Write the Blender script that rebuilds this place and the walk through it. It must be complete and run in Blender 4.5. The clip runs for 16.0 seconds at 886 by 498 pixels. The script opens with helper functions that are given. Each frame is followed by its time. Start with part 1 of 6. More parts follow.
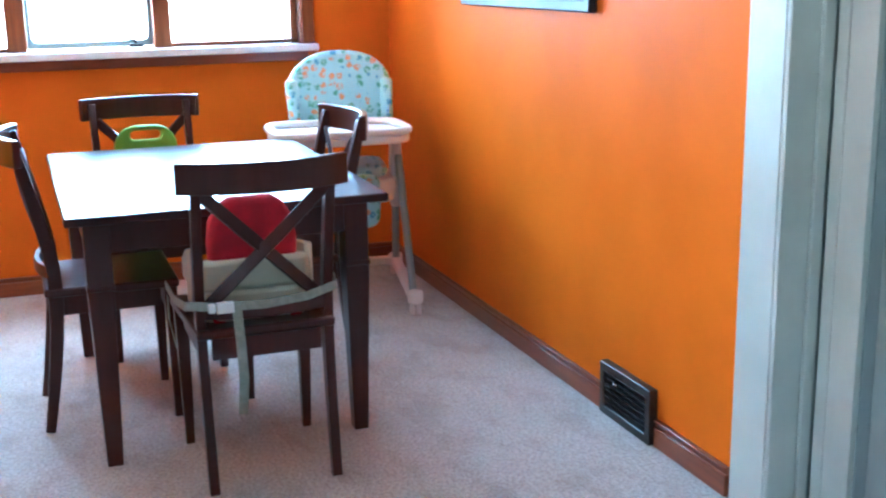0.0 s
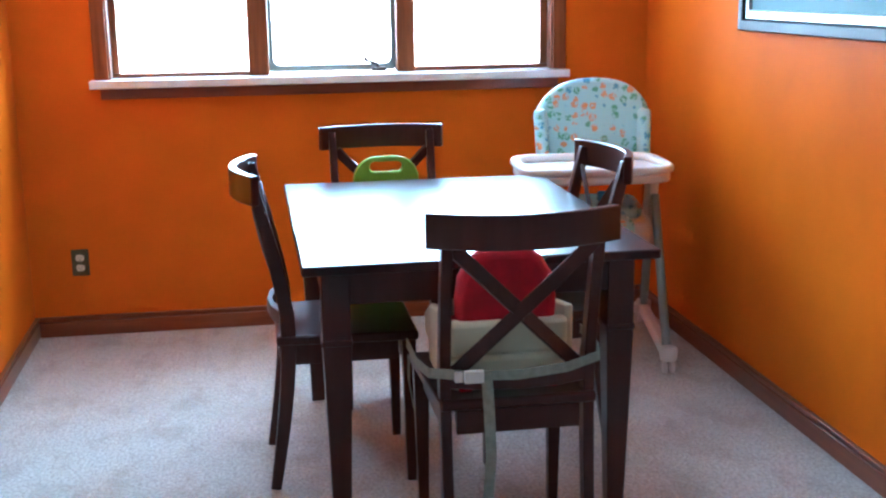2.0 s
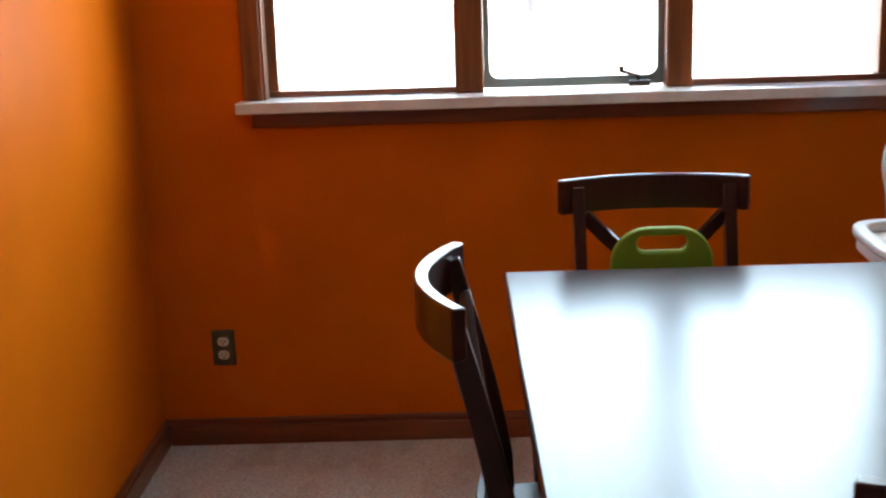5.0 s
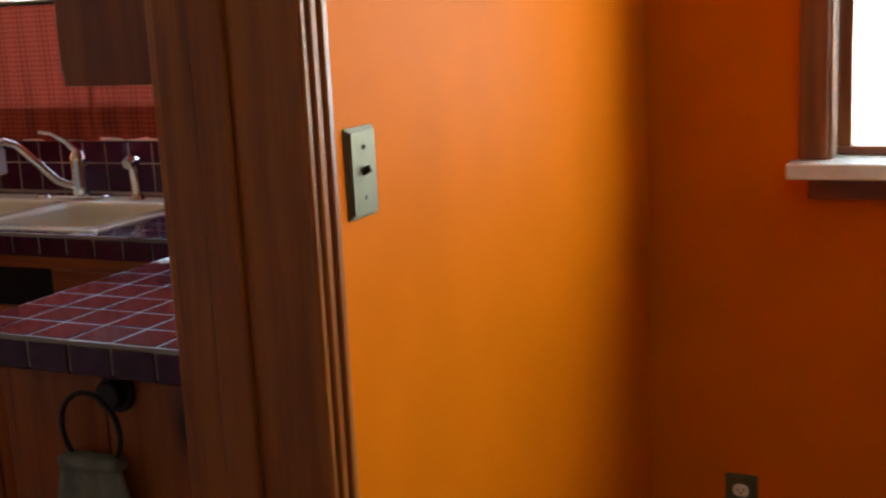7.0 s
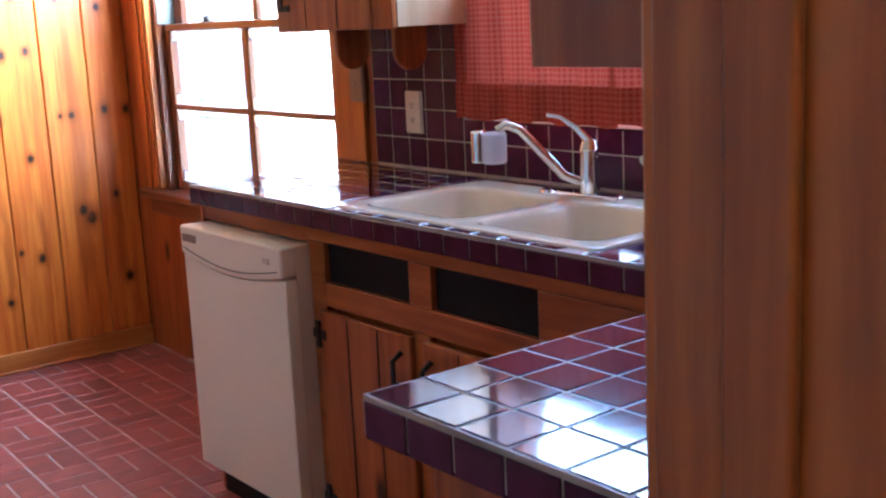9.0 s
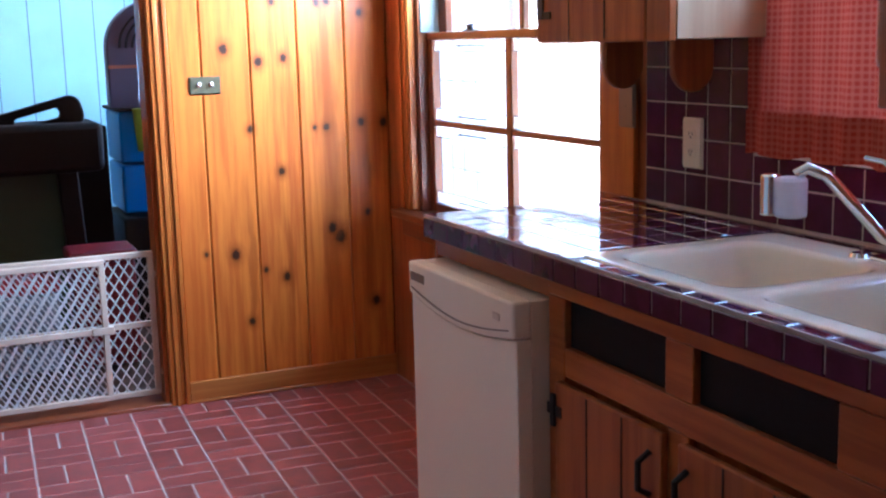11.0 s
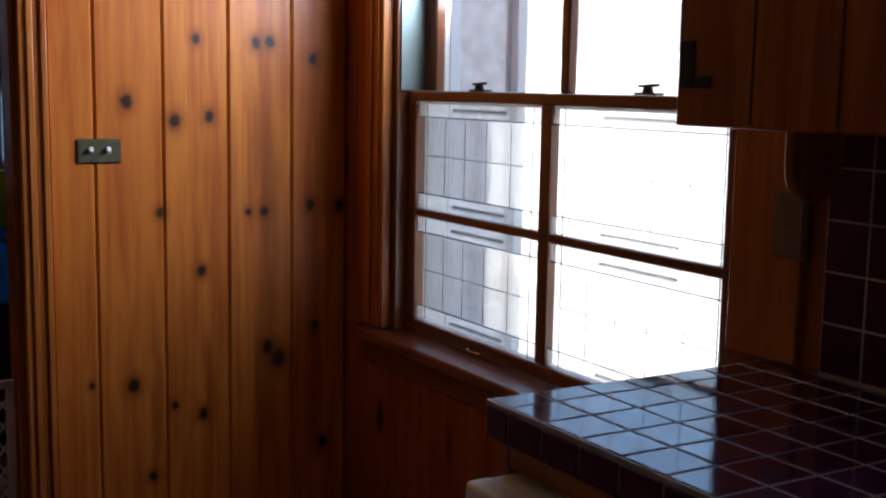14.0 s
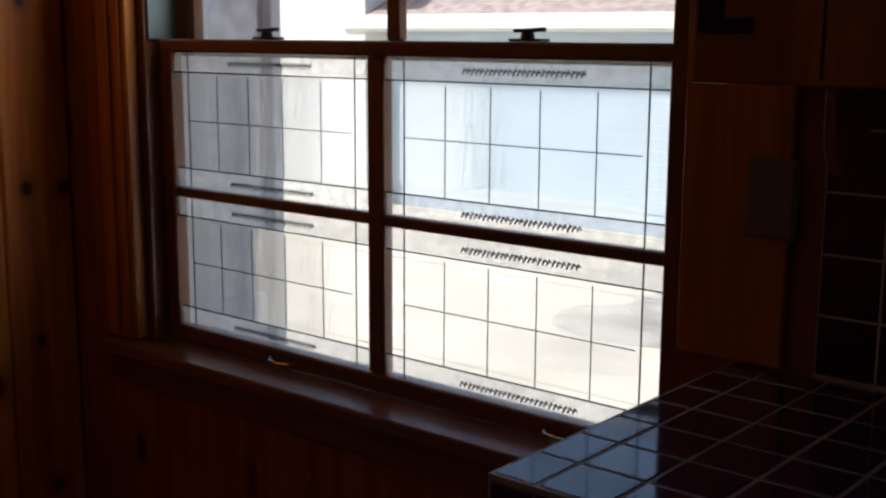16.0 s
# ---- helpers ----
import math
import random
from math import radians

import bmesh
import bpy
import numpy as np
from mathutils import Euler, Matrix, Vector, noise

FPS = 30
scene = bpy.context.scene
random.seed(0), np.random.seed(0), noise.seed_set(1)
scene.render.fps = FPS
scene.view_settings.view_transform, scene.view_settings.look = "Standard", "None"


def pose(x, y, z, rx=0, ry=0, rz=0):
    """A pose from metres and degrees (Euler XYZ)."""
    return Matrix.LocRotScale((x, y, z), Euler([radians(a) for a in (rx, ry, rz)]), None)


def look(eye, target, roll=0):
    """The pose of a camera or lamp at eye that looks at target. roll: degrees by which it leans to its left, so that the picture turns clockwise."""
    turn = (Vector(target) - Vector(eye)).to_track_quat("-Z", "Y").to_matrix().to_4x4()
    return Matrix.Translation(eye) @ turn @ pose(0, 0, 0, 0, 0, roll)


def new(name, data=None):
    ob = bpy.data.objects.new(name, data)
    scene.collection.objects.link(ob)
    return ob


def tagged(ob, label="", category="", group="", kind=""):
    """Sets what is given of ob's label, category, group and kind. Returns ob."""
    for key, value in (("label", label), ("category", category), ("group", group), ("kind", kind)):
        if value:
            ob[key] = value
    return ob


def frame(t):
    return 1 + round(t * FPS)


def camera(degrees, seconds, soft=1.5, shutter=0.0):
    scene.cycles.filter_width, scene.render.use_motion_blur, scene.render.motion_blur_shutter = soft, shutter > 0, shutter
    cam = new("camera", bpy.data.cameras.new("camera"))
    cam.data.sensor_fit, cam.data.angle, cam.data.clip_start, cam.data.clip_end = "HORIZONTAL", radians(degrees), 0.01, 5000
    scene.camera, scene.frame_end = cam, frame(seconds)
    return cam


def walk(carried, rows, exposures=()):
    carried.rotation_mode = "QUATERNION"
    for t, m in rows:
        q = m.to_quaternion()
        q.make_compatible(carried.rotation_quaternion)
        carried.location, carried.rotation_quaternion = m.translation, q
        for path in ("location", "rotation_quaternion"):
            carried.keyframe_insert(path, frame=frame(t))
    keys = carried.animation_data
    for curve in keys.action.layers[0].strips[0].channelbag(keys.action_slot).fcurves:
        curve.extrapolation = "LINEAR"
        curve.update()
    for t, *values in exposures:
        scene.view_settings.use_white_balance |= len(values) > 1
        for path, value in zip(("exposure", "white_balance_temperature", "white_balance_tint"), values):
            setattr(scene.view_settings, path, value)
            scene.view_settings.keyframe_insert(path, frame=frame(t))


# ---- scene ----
cam = camera(41.5, 16.0, 2.3, 0.25)
PATH = [
    (0, (0.932, 1.648, 1.391), (1.598, 3.475, 0.922), -0.9),
    (0.5, (0.925, 1.668, 1.397), (1.469, 3.539, 0.948), 0.5),
    (1, (0.916, 1.751, 1.394), (1.323, 3.659, 0.954), 0.4),
    (1.5, (0.91, 1.922, 1.395), (1.261, 3.852, 1.005), -0.7),
    (2, (0.922, 2.092, 1.412), (1.237, 4.017, 0.973), -0.8),
    (2.5, (0.996, 2.357, 1.392), (1.197, 4.309, 1.007), 0.7),
    (3, (1.013, 2.593, 1.398), (1.134, 4.551, 1.008), -0.1),
    (3.2, (1.012, 2.71, 1.375), (1.126, 4.673, 1.011), -1.1),
    (5.5, (0.915, 3.848, 1.398), (0.744, 5.786, 0.938), -2.2),
    (6, (0.888, 4.128, 1.403), (0.377, 6.015, 0.982), 0.1),
    (6.5, (0.786, 4.360, 1.382), (0.046, 6.178, 0.995), -1.0),
    (7, (0.679, 4.565, 1.383), (-0.173, 6.331, 0.990), -2.9),
    (7.5, (0.603, 4.731, 1.395), (-0.574, 6.306, 1.03), -2.0),
    (8, (0.512, 4.939, 1.369), (-0.879, 6.318, 0.962), -0.8),
    (8.5, (0.372, 5.065, 1.356), (-1.127, 6.325, 0.948), -1.0),
    (9, (0.248, 5.146, 1.358), (-1.296, 6.355, 0.965), -2.7),
    (9.5, (0.122, 5.279, 1.345), (-1.561, 6.293, 0.971), -1.2),
    (9.7, (0.085, 5.332, 1.348), (-1.658, 6.239, 0.977), -0.4),
    (11.8, (-0.414, 5.566, 1.34), (-2.221, 6.354, 1.005), -1.2),
    (12, (-0.499, 5.594, 1.351), (-2.304, 6.408, 1.069), -0.5),
    (12.5, (-0.708, 5.648, 1.35), (-2.493, 6.483, 1.004), 1.9),
    (13, (-0.956, 5.657, 1.352), (-2.698, 6.58, 1.015), 1.9),
    (13.5, (-1.155, 5.653, 1.363), (-2.863, 6.638, 1.022), 0.8),
    (14, (-1.365, 5.697, 1.378), (-3.07, 6.705, 1.106), 1.0),
    (14.5, (-1.56, 5.68, 1.373), (-3.222, 6.756, 1.095), 1.7),
    (15, (-1.74, 5.609, 1.378), (-3.263, 6.864, 1.05), -0.4),
    (15.5, (-1.894, 5.601, 1.383), (-3.274, 7.003, 1.023), 0.5),
    (16, (-2.069, 5.676, 1.38), (-3.332, 7.185, 1.022), 0.3),
]
EXPOSURES = [(0, 4.8, 4600, 1), (2.0, 4.28, 4950, 5), (3.2, 3.88, 5400, 13), (5.5, 2.82, 6900, 15), (7.0, 2.85, 7200, 12), (7.5, 2.9, 6800, 10), (8.0, 3.2, 6100, 10), (8.5, 4.1, 5600, 11), (9.7, 4.0, 4950, 10), (12, 3.1, 5050, 10), (12.5, 2.6, 5250, 10),
             (13.5, 1.5, 5700, 9), (14.5, 0.8, 5900, 9), (16, 0.12, 6300, 9)]
walk(cam, [(t, look(eye, target, roll)) for t, eye, target, roll in PATH], EXPOSURES)

# ---- world, sun, exposure ----
SUN_DIR = Vector((-0.35, -0.62, 0.95)).normalized()
world = bpy.data.worlds.new("sky")
scene.world = world
world.use_nodes = True
wn = world.node_tree
sky = wn.nodes.new("ShaderNodeTexSky")
sky.sky_type = "NISHITA"
sky.sun_disc = False
sky.sun_elevation = math.asin(SUN_DIR.z)
sky.sun_rotation = math.atan2(SUN_DIR.x, SUN_DIR.y)
sky.air_density, sky.dust_density = 1.0, 2.0
wn.links.new(sky.outputs[0], wn.nodes["Background"].inputs[0])
wn.nodes["Background"].inputs[1].default_value = 0.15
sun_data = bpy.data.lights.new("sun", "SUN")
sun_data.energy, sun_data.angle, sun_data.color = 5.0, radians(0.6), (1.0, 0.94, 0.85)
sun_lamp = new("sun", sun_data)
sun_lamp.matrix_basis = look(SUN_DIR * 30, (0, 0, 0))


def sky_lamp(name, place, target, w, h, watts, colour=(0.93, 0.97, 1.0), spread=180):
    """Daylight at a window's opening."""
    d = bpy.data.lights.new(name, "AREA")
    d.shape, d.size, d.size_y, d.energy, d.color = "RECTANGLE", w, h, watts, colour
    d.spread = radians(spread)
    ob = new(name, d)
    ob.matrix_basis = look(place, target)
    return ob


DAY = (0.74, 0.87, 1.0)
sky_lamp("dining_window_light", (1.29, 7.178, 1.58), (0.52, 5.19, 1.52), 1.82, 1.0, 8.6, (0.61, 0.84, 0.92), 146)
sky_lamp("kitchen_window_light", (-3.79, 7.372, 1.81), (-4.02, 6.4, 1.93), 0.80, 0.42, 12.3, DAY, 156)
sky_lamp("sink_window_light", (-1.60, 7.39, 1.56), (-1.60, 5.4, 1.1), 1.08, 0.88, 3.9, (0.46, 0.68, 1.0), 160)
# fill lamp at an unseen, added opening, brightens the room beyond the gate
sky_lamp("playroom_window_light", (-6.4, 7.66, 1.5), (-6.4, 4, 1.3), 1.7, 1.2, 3.1, DAY)
# fill lamp at an unseen opening added in the living room's west wall
sky_lamp("living_window_light", (-3.05, 1.3, 1.4), (0, 1.3, 1.2), 2.1, 1.3, 0.38, (0.95, 0.95, 0.92))

# ---- small tools ----
def thing(name, place=(0, 0, 0), turn=0, label="", category="", group="", kind=""):
    ob = new(name)
    ob.empty_display_size = 0.1
    ob.matrix_basis = pose(*place, 0, 0, turn)
    return tagged(ob, label, category, group, kind)


def mesh_of(bm, name, smooth=True):
    me = bpy.data.meshes.new(name)
    bmesh.ops.recalc_face_normals(bm, faces=bm.faces[:])
    bm.to_mesh(me)
    bm.free()
    if smooth:
        me.shade_smooth()
        me.set_sharp_from_angle(angle=radians(38))
    return me


def part(name, bm, material, parent=None, label="", bevel=0.0, world_coords=False, seg=2):
    if world_coords and parent is not None:
        root = parent.parent if parent.parent else parent
        bmesh.ops.transform(bm, matrix=root.matrix_basis.inverted(), verts=bm.verts[:])
    ob = new(name, mesh_of(bm, name))
    ob.data.materials.append(material)
    if parent is not None:
        ob.parent = parent
    if label:
        ob["label"] = label
    if bevel:
        mod = ob.modifiers.new("edge", "BEVEL")
        mod.width, mod.segments, mod.limit_method, mod.angle_limit = bevel, seg, "ANGLE", radians(40)
    return ob


def structure(name, bm, material, label, category="wall", bevel=0.0):
    return tagged(part(name, bm, material, None, "", bevel), label, category, "", "structure")


def box(bm, x0, x1, y0, y1, z0, z1, m=None):
    mm = Matrix.Translation(((x0 + x1) / 2, (y0 + y1) / 2, (z0 + z1) / 2)) @ Matrix.Diagonal((abs(x1 - x0), abs(y1 - y0), abs(z1 - z0), 1))
    bmesh.ops.create_cube(bm, size=1.0, matrix=(m @ mm) if m else mm)
    return bm


def boxes(*dims):
    bm = bmesh.new()
    for d in dims:
        box(bm, *d)
    return bm


def beam(bm, a, b, w, h, up=(0, 0, 1), w2=None, h2=None):
    """A bar from a to b, w wide across and h along up, tapering to w2 x h2."""
    a, b = Vector(a), Vector(b)
    t = (b - a).normalized()
    s = t.cross(Vector(up))
    if s.length < 1e-4:
        s = t.cross(Vector((1, 0, 0)))
    s.normalize()
    u = s.cross(t)
    w2, h2 = w if w2 is None else w2, h if h2 is None else h2
    ring = []
    for p, ww, hh in ((a, w, h), (b, w2, h2)):
        ring.append([bm.verts.new(p + s * (i * ww / 2) + u * (j * hh / 2)) for i, j in ((-1, -1), (1, -1), (1, 1), (-1, 1))])
    for i in range(4):
        bm.faces.new((ring[0][i], ring[0][(i + 1) % 4], ring[1][(i + 1) % 4], ring[1][i]))
    bm.faces.new(ring[0][::-1])
    bm.faces.new(ring[1])
    return bm


def tube(bm, pts, r, n=12, caps=True):
    """A round tube through pts; r may be a number or a list."""
    pts = [Vector(p) for p in pts]
    rr = r if isinstance(r, (list, tuple)) else [r] * len(pts)
    rings, last = [], None
    for i, p in enumerate(pts):
        t = (pts[min(i + 1, len(pts) - 1)] - pts[max(i - 1, 0)]).normalized()
        if last is None:
            s = t.orthogonal().normalized()
        else:
            s = (last - t * last.dot(t)).normalized()
        last = s
        u = t.cross(s)
        rings.append([bm.verts.new(p + (s * math.cos(k * math.tau / n) + u * math.sin(k * math.tau / n)) * rr[i]) for k in range(n)])
    for a, b in zip(rings, rings[1:]):
        for k in range(n):
            bm.faces.new((a[k], a[(k + 1) % n], b[(k + 1) % n], b[k]))
    if caps:
        bm.faces.new(rings[0][::-1])
        bm.faces.new(rings[-1])
    return bm


def sweep_rect(bm, pts, w, h, up=(0, 0, 1)):
    """A rectangular band through pts: w across, h along up."""
    pts = [Vector(p) for p in pts]
    rings = []
    for i, p in enumerate(pts):
        t = (pts[min(i + 1, len(pts) - 1)] - pts[max(i - 1, 0)]).normalized()
        s = t.cross(Vector(up)).normalized()
        u = s.cross(t)
        ww = w[i] if isinstance(w, list) else w
        hh = h[i] if isinstance(h, list) else h
        rings.append([bm.verts.new(p + s * (a * ww / 2) + u * (b * hh / 2)) for a, b in ((-1, -1), (1, -1), (1, 1), (-1, 1))])
    for a, b in zip(rings, rings[1:]):
        for k in range(4):
            bm.faces.new((a[k], a[(k + 1) % 4], b[(k + 1) % 4], b[k]))
    bm.faces.new(rings[0][::-1])
    bm.faces.new(rings[-1])
    return bm


def disc(bm, c, r, h, axis="z", n=24, r2=None):
    turn = {"z": Matrix(), "x": Matrix.Rotation(math.pi / 2, 4, "Y"), "y": Matrix.Rotation(math.pi / 2, 4, "X")}[axis]
    bmesh.ops.create_cone(bm, cap_ends=True, segments=n, radius1=r, radius2=r if r2 is None else r2, depth=h, matrix=Matrix.Translation(c) @ turn)
    return bm


def outline_solid(bm, outer, depth, place, hole=None):
    """A plate with the given outline (u, v) in metres and thickness, put by the matrix place (u -> x, v -> y, depth -> z)."""
    n = len(outer)
    lo = [bm.verts.new(place @ Vector((u, v, 0))) for u, v in outer]
    hi = [bm.verts.new(place @ Vector((u, v, depth))) for u, v in outer]
    for i in range(n):
        bm.faces.new((lo[i], lo[(i + 1) % n], hi[(i + 1) % n], hi[i]))
    if hole is None:
        bm.faces.new(lo[::-1])
        bm.faces.new(hi)
    else:
        l2 = [bm.verts.new(place @ Vector((u, v, 0))) for u, v in hole]
        h2 = [bm.verts.new(place @ Vector((u, v, depth))) for u, v in hole]
        for i in range(n):
            j = (i + 1) % n
            bm.faces.new((l2[i], l2[j], h2[j], h2[i]))
            bm.faces.new((lo[i], lo[j], l2[j], l2[i]))
            bm.faces.new((hi[i], hi[j], h2[j], h2[i]))
    return bm


def rounded(w, h, r, n=6):
    pts = []
    for cx, cy, a0 in ((w / 2 - r, h / 2 - r, 0), (-w / 2 + r, h / 2 - r, 90), (-w / 2 + r, -h / 2 + r, 180), (w / 2 - r, -h / 2 + r, 270)):
        for k in range(n + 1):
            a = radians(a0 + 90 * k / n)
            pts.append((cx + r * math.cos(a), cy + r * math.sin(a)))
    return pts


TILE_CACHE = {}


def chamfered(w, d, h, c, key):
    """Shared mesh of one tile, brick or plank: base at z 0, chamfered top."""
    k = (key, round(w, 4), round(d, 4), round(h, 4))
    if k not in TILE_CACHE:
        v = []
        for z, ins in ((0, 0), (h - c, 0), (h, c)):
            x, y = w / 2 - ins, d / 2 - ins
            v += [(-x, -y, z), (x, -y, z), (x, y, z), (-x, y, z)]
        f = []
        for r in (0, 4):
            f += [(r + i, r + (i + 1) % 4, r + 4 + (i + 1) % 4, r + 4 + i) for i in range(4)]
        f += [(8, 9, 10, 11)]
        me = bpy.data.meshes.new(key)
        me.from_pydata(v, [], f)
        TILE_CACHE[k] = me
    return TILE_CACHE[k]


def piece(name, me, material, parent, m):
    if not me.materials:
        me.materials.append(material)
    ob = new(name, me)
    ob.parent = parent
    ob.matrix_basis = parent.matrix_basis.inverted() @ m
    return ob


# ---- materials ----
def material(name):
    m = bpy.data.materials.new(name)
    m.use_nodes = True
    nt = m.node_tree
    return m, nt, nt.nodes["Principled BSDF"]


def node(nt, kind, **values):
    n = nt.nodes.new(kind)
    for k, v in values.items():
        n.inputs[k.replace("_", " ")].default_value = v
    return n


def coords(nt, scale=(1, 1, 1), at="Position"):
    if at == "Position":
        src = nt.nodes.new("ShaderNodeNewGeometry").outputs["Position"]
    else:
        src = nt.nodes.new("ShaderNodeTexCoord").outputs["Object"]
    mp = nt.nodes.new("ShaderNodeMapping")
    mp.inputs["Scale"].default_value = scale
    nt.links.new(src, mp.inputs["Vector"])
    return mp.outputs[0]


def mix(nt, fac, a, b, kind="MIX"):
    n = nt.nodes.new("ShaderNodeMix")
    n.data_type, n.blend_type = "RGBA", kind
    for sock, val in ((n.inputs[0], fac), (n.inputs[6], a), (n.inputs[7], b)):
        if isinstance(val, (int, float)):
            sock.default_value = val
        elif isinstance(val, tuple):
            sock.default_value = (*val, 1) if len(val) == 3 else val
        else:
            nt.links.new(val, sock)
    return n.outputs[2]


def ramp(nt, src, a, b):
    n = nt.nodes.new("ShaderNodeMapRange")
    n.interpolation_type = "SMOOTHSTEP"
    n.inputs[1].default_value, n.inputs[2].default_value = a, b
    nt.links.new(src, n.inputs[0])
    return n.outputs[0]


def noise_tex(nt, vec, scale, detail=3, rough=0.55):
    n = nt.nodes.new("ShaderNodeTexNoise")
    n.inputs["Scale"].default_value, n.inputs["Detail"].default_value, n.inputs["Roughness"].default_value = scale, detail, rough
    nt.links.new(vec, n.inputs["Vector"])
    return n.outputs[0]


def bump(nt, height, strength, dist, bsdf):
    b = nt.nodes.new("ShaderNodeBump")
    b.inputs["Strength"].default_value, b.inputs["Distance"].default_value = strength, dist
    nt.links.new(height, b.inputs["Height"])
    nt.links.new(b.outputs[0], bsdf.inputs["Normal"])


def shade(c, k):
    return tuple(min(1, v * k) for v in c)


def plain(name, col, rough=0.5, metal=0.0, var=0.12, scale=6, fine=180, bmp=0.15, coat=0.0, at="Position", per_piece=0.0, spec=0.5, dirt=None):
    """Painted, moulded, cast or glazed stuff: two scales of variation, fine relief, uneven gloss."""
    m, nt, b = material(name)
    v = coords(nt, at=at)
    big = ramp(nt, noise_tex(nt, v, scale, 4), 0.3, 0.7)
    c = mix(nt, big, shade(col, 1 - var), shade(col, 1 + var))
    if per_piece:
        r = nt.nodes.new("ShaderNodeObjectInfo").outputs["Random"]
        c = mix(nt, r, mix(nt, per_piece, c, shade(col, 0.35)), mix(nt, per_piece, c, shade(col, 1.7)))
    if dirt:
        c = mix(nt, ramp(nt, noise_tex(nt, v, scale * 0.45, 6, 0.7), 0.55, 0.75), c, dirt)
    nt.links.new(c, b.inputs["Base Color"])
    small = noise_tex(nt, v, fine, 2)
    rr = nt.nodes.new("ShaderNodeMapRange")
    rr.inputs[3].default_value, rr.inputs[4].default_value = max(0.02, rough * 0.93), min(1, rough * 1.07)
    nt.links.new(big, rr.inputs[0])
    nt.links.new(rr.outputs[0], b.inputs["Roughness"])
    b.inputs["Metallic"].default_value = metal
    b.inputs["Coat Weight"].default_value = coat
    b.inputs["Coat Roughness"].default_value = 0.08
    b.inputs["Specular IOR Level"].default_value = spec
    if bmp:
        bump(nt, small, bmp, 0.002, b)
    return m


def wood(name, light, dark, rough=0.35, axis="z", coat=0.3, grain=38, knots=(), knot_col=(0.035, 0.012, 0.006), loose=0.0, at="Position", streaks=()):
    """Varnished wood with its grain along one axis, random small knots (loose) and given ones (x, y, z, size)."""
    m, nt, b = material(name)
    s = {"x": (0.06, 1, 1), "y": (1, 0.06, 1), "z": (1, 1, 0.06)}[axis]
    v = coords(nt, s, at)
    vp = coords(nt, at=at)
    warp = nt.nodes.new("ShaderNodeVectorMath")
    warp.operation = "MULTIPLY_ADD"
    nz = nt.nodes.new("ShaderNodeTexNoise")
    nz.inputs["Scale"].default_value = 5
    nt.links.new(v, nz.inputs["Vector"])
    nt.links.new(nz.outputs["Color"], warp.inputs[0])
    warp.inputs[1].default_value = (0.05, 0.05, 0.05)
    nt.links.new(v, warp.inputs[2])
    lines = ramp(nt, noise_tex(nt, warp.outputs[0], grain, 4, 0.6), 0.32, 0.68)
    broad = ramp(nt, noise_tex(nt, v, 5, 3), 0.3, 0.7)
    r = nt.nodes.new("ShaderNodeObjectInfo").outputs["Random"]
    c = mix(nt, lines, light, dark)
    c = mix(nt, mix(nt, 0.5, broad, r), c, mix(nt, 0.62, c, dark))
    if loose:
        vo = nt.nodes.new("ShaderNodeTexVoronoi")
        vo.inputs["Scale"].default_value = loose
        nt.links.new(coords(nt, {"x": (0.45, 1, 1), "y": (1, 0.45, 1), "z": (1, 1, 0.45)}[axis], at), vo.inputs["Vector"])
        c = mix(nt, ramp(nt, vo.outputs["Distance"], 0.2, 0.07), c, shade(dark, 0.6))
        c = mix(nt, ramp(nt, vo.outputs["Distance"], 0.115, 0.06), c, knot_col)
    for sy, sw, z0, z1 in streaks:
        sep = nt.nodes.new("ShaderNodeSeparateXYZ")
        nt.links.new(vp, sep.inputs[0])
        wav = nt.nodes.new("ShaderNodeMath")
        wav.operation = "MULTIPLY_ADD"
        nt.links.new(noise_tex(nt, coords(nt, (1, 1, 0.25), at), 9, 3, 0.6), wav.inputs[0])
        wav.inputs[1].default_value = 0.09
        nt.links.new(sep.outputs["Y"], wav.inputs[2])
        off = nt.nodes.new("ShaderNodeMath")
        off.operation = "SUBTRACT"
        nt.links.new(wav.outputs[0], off.inputs[0])
        off.inputs[1].default_value = sy + 0.045
        far = nt.nodes.new("ShaderNodeMath")
        far.operation = "ABSOLUTE"
        nt.links.new(off.outputs[0], far.inputs[0])
        run = nt.nodes.new("ShaderNodeMath")
        run.operation = "MULTIPLY"
        nt.links.new(ramp(nt, far.outputs[0], sw, sw * 0.25), run.inputs[0])
        nt.links.new(ramp(nt, sep.outputs["Z"], z1, z1 - 0.35), run.inputs[1])
        both = nt.nodes.new("ShaderNodeMath")
        both.operation = "MULTIPLY"
        nt.links.new(run.outputs[0], both.inputs[0])
        nt.links.new(ramp(nt, sep.outputs["Z"], z0, z0 + 0.2), both.inputs[1])
        c = mix(nt, both.outputs[0], c, mix(nt, 0.6, c, shade(dark, 0.62)))
    for kx, ky, kz, kr in knots:
        off = nt.nodes.new("ShaderNodeVectorMath")
        off.operation = "SUBTRACT"
        nt.links.new(vp, off.inputs[0])
        off.inputs[1].default_value = (kx, ky, kz)
        sq = nt.nodes.new("ShaderNodeVectorMath")
        sq.operation = "MULTIPLY"
        nt.links.new(off.outputs[0], sq.inputs[0])
        sq.inputs[1].default_value = (0, 1, 0.8)
        ln = nt.nodes.new("ShaderNodeVectorMath")
        ln.operation = "LENGTH"
        nt.links.new(sq.outputs[0], ln.inputs[0])
        add = nt.nodes.new("ShaderNodeMath")
        add.operation = "MULTIPLY_ADD"
        nt.links.new(noise_tex(nt, vp, 70, 2), add.inputs[0])
        add.inputs[1].default_value = kr * 0.7
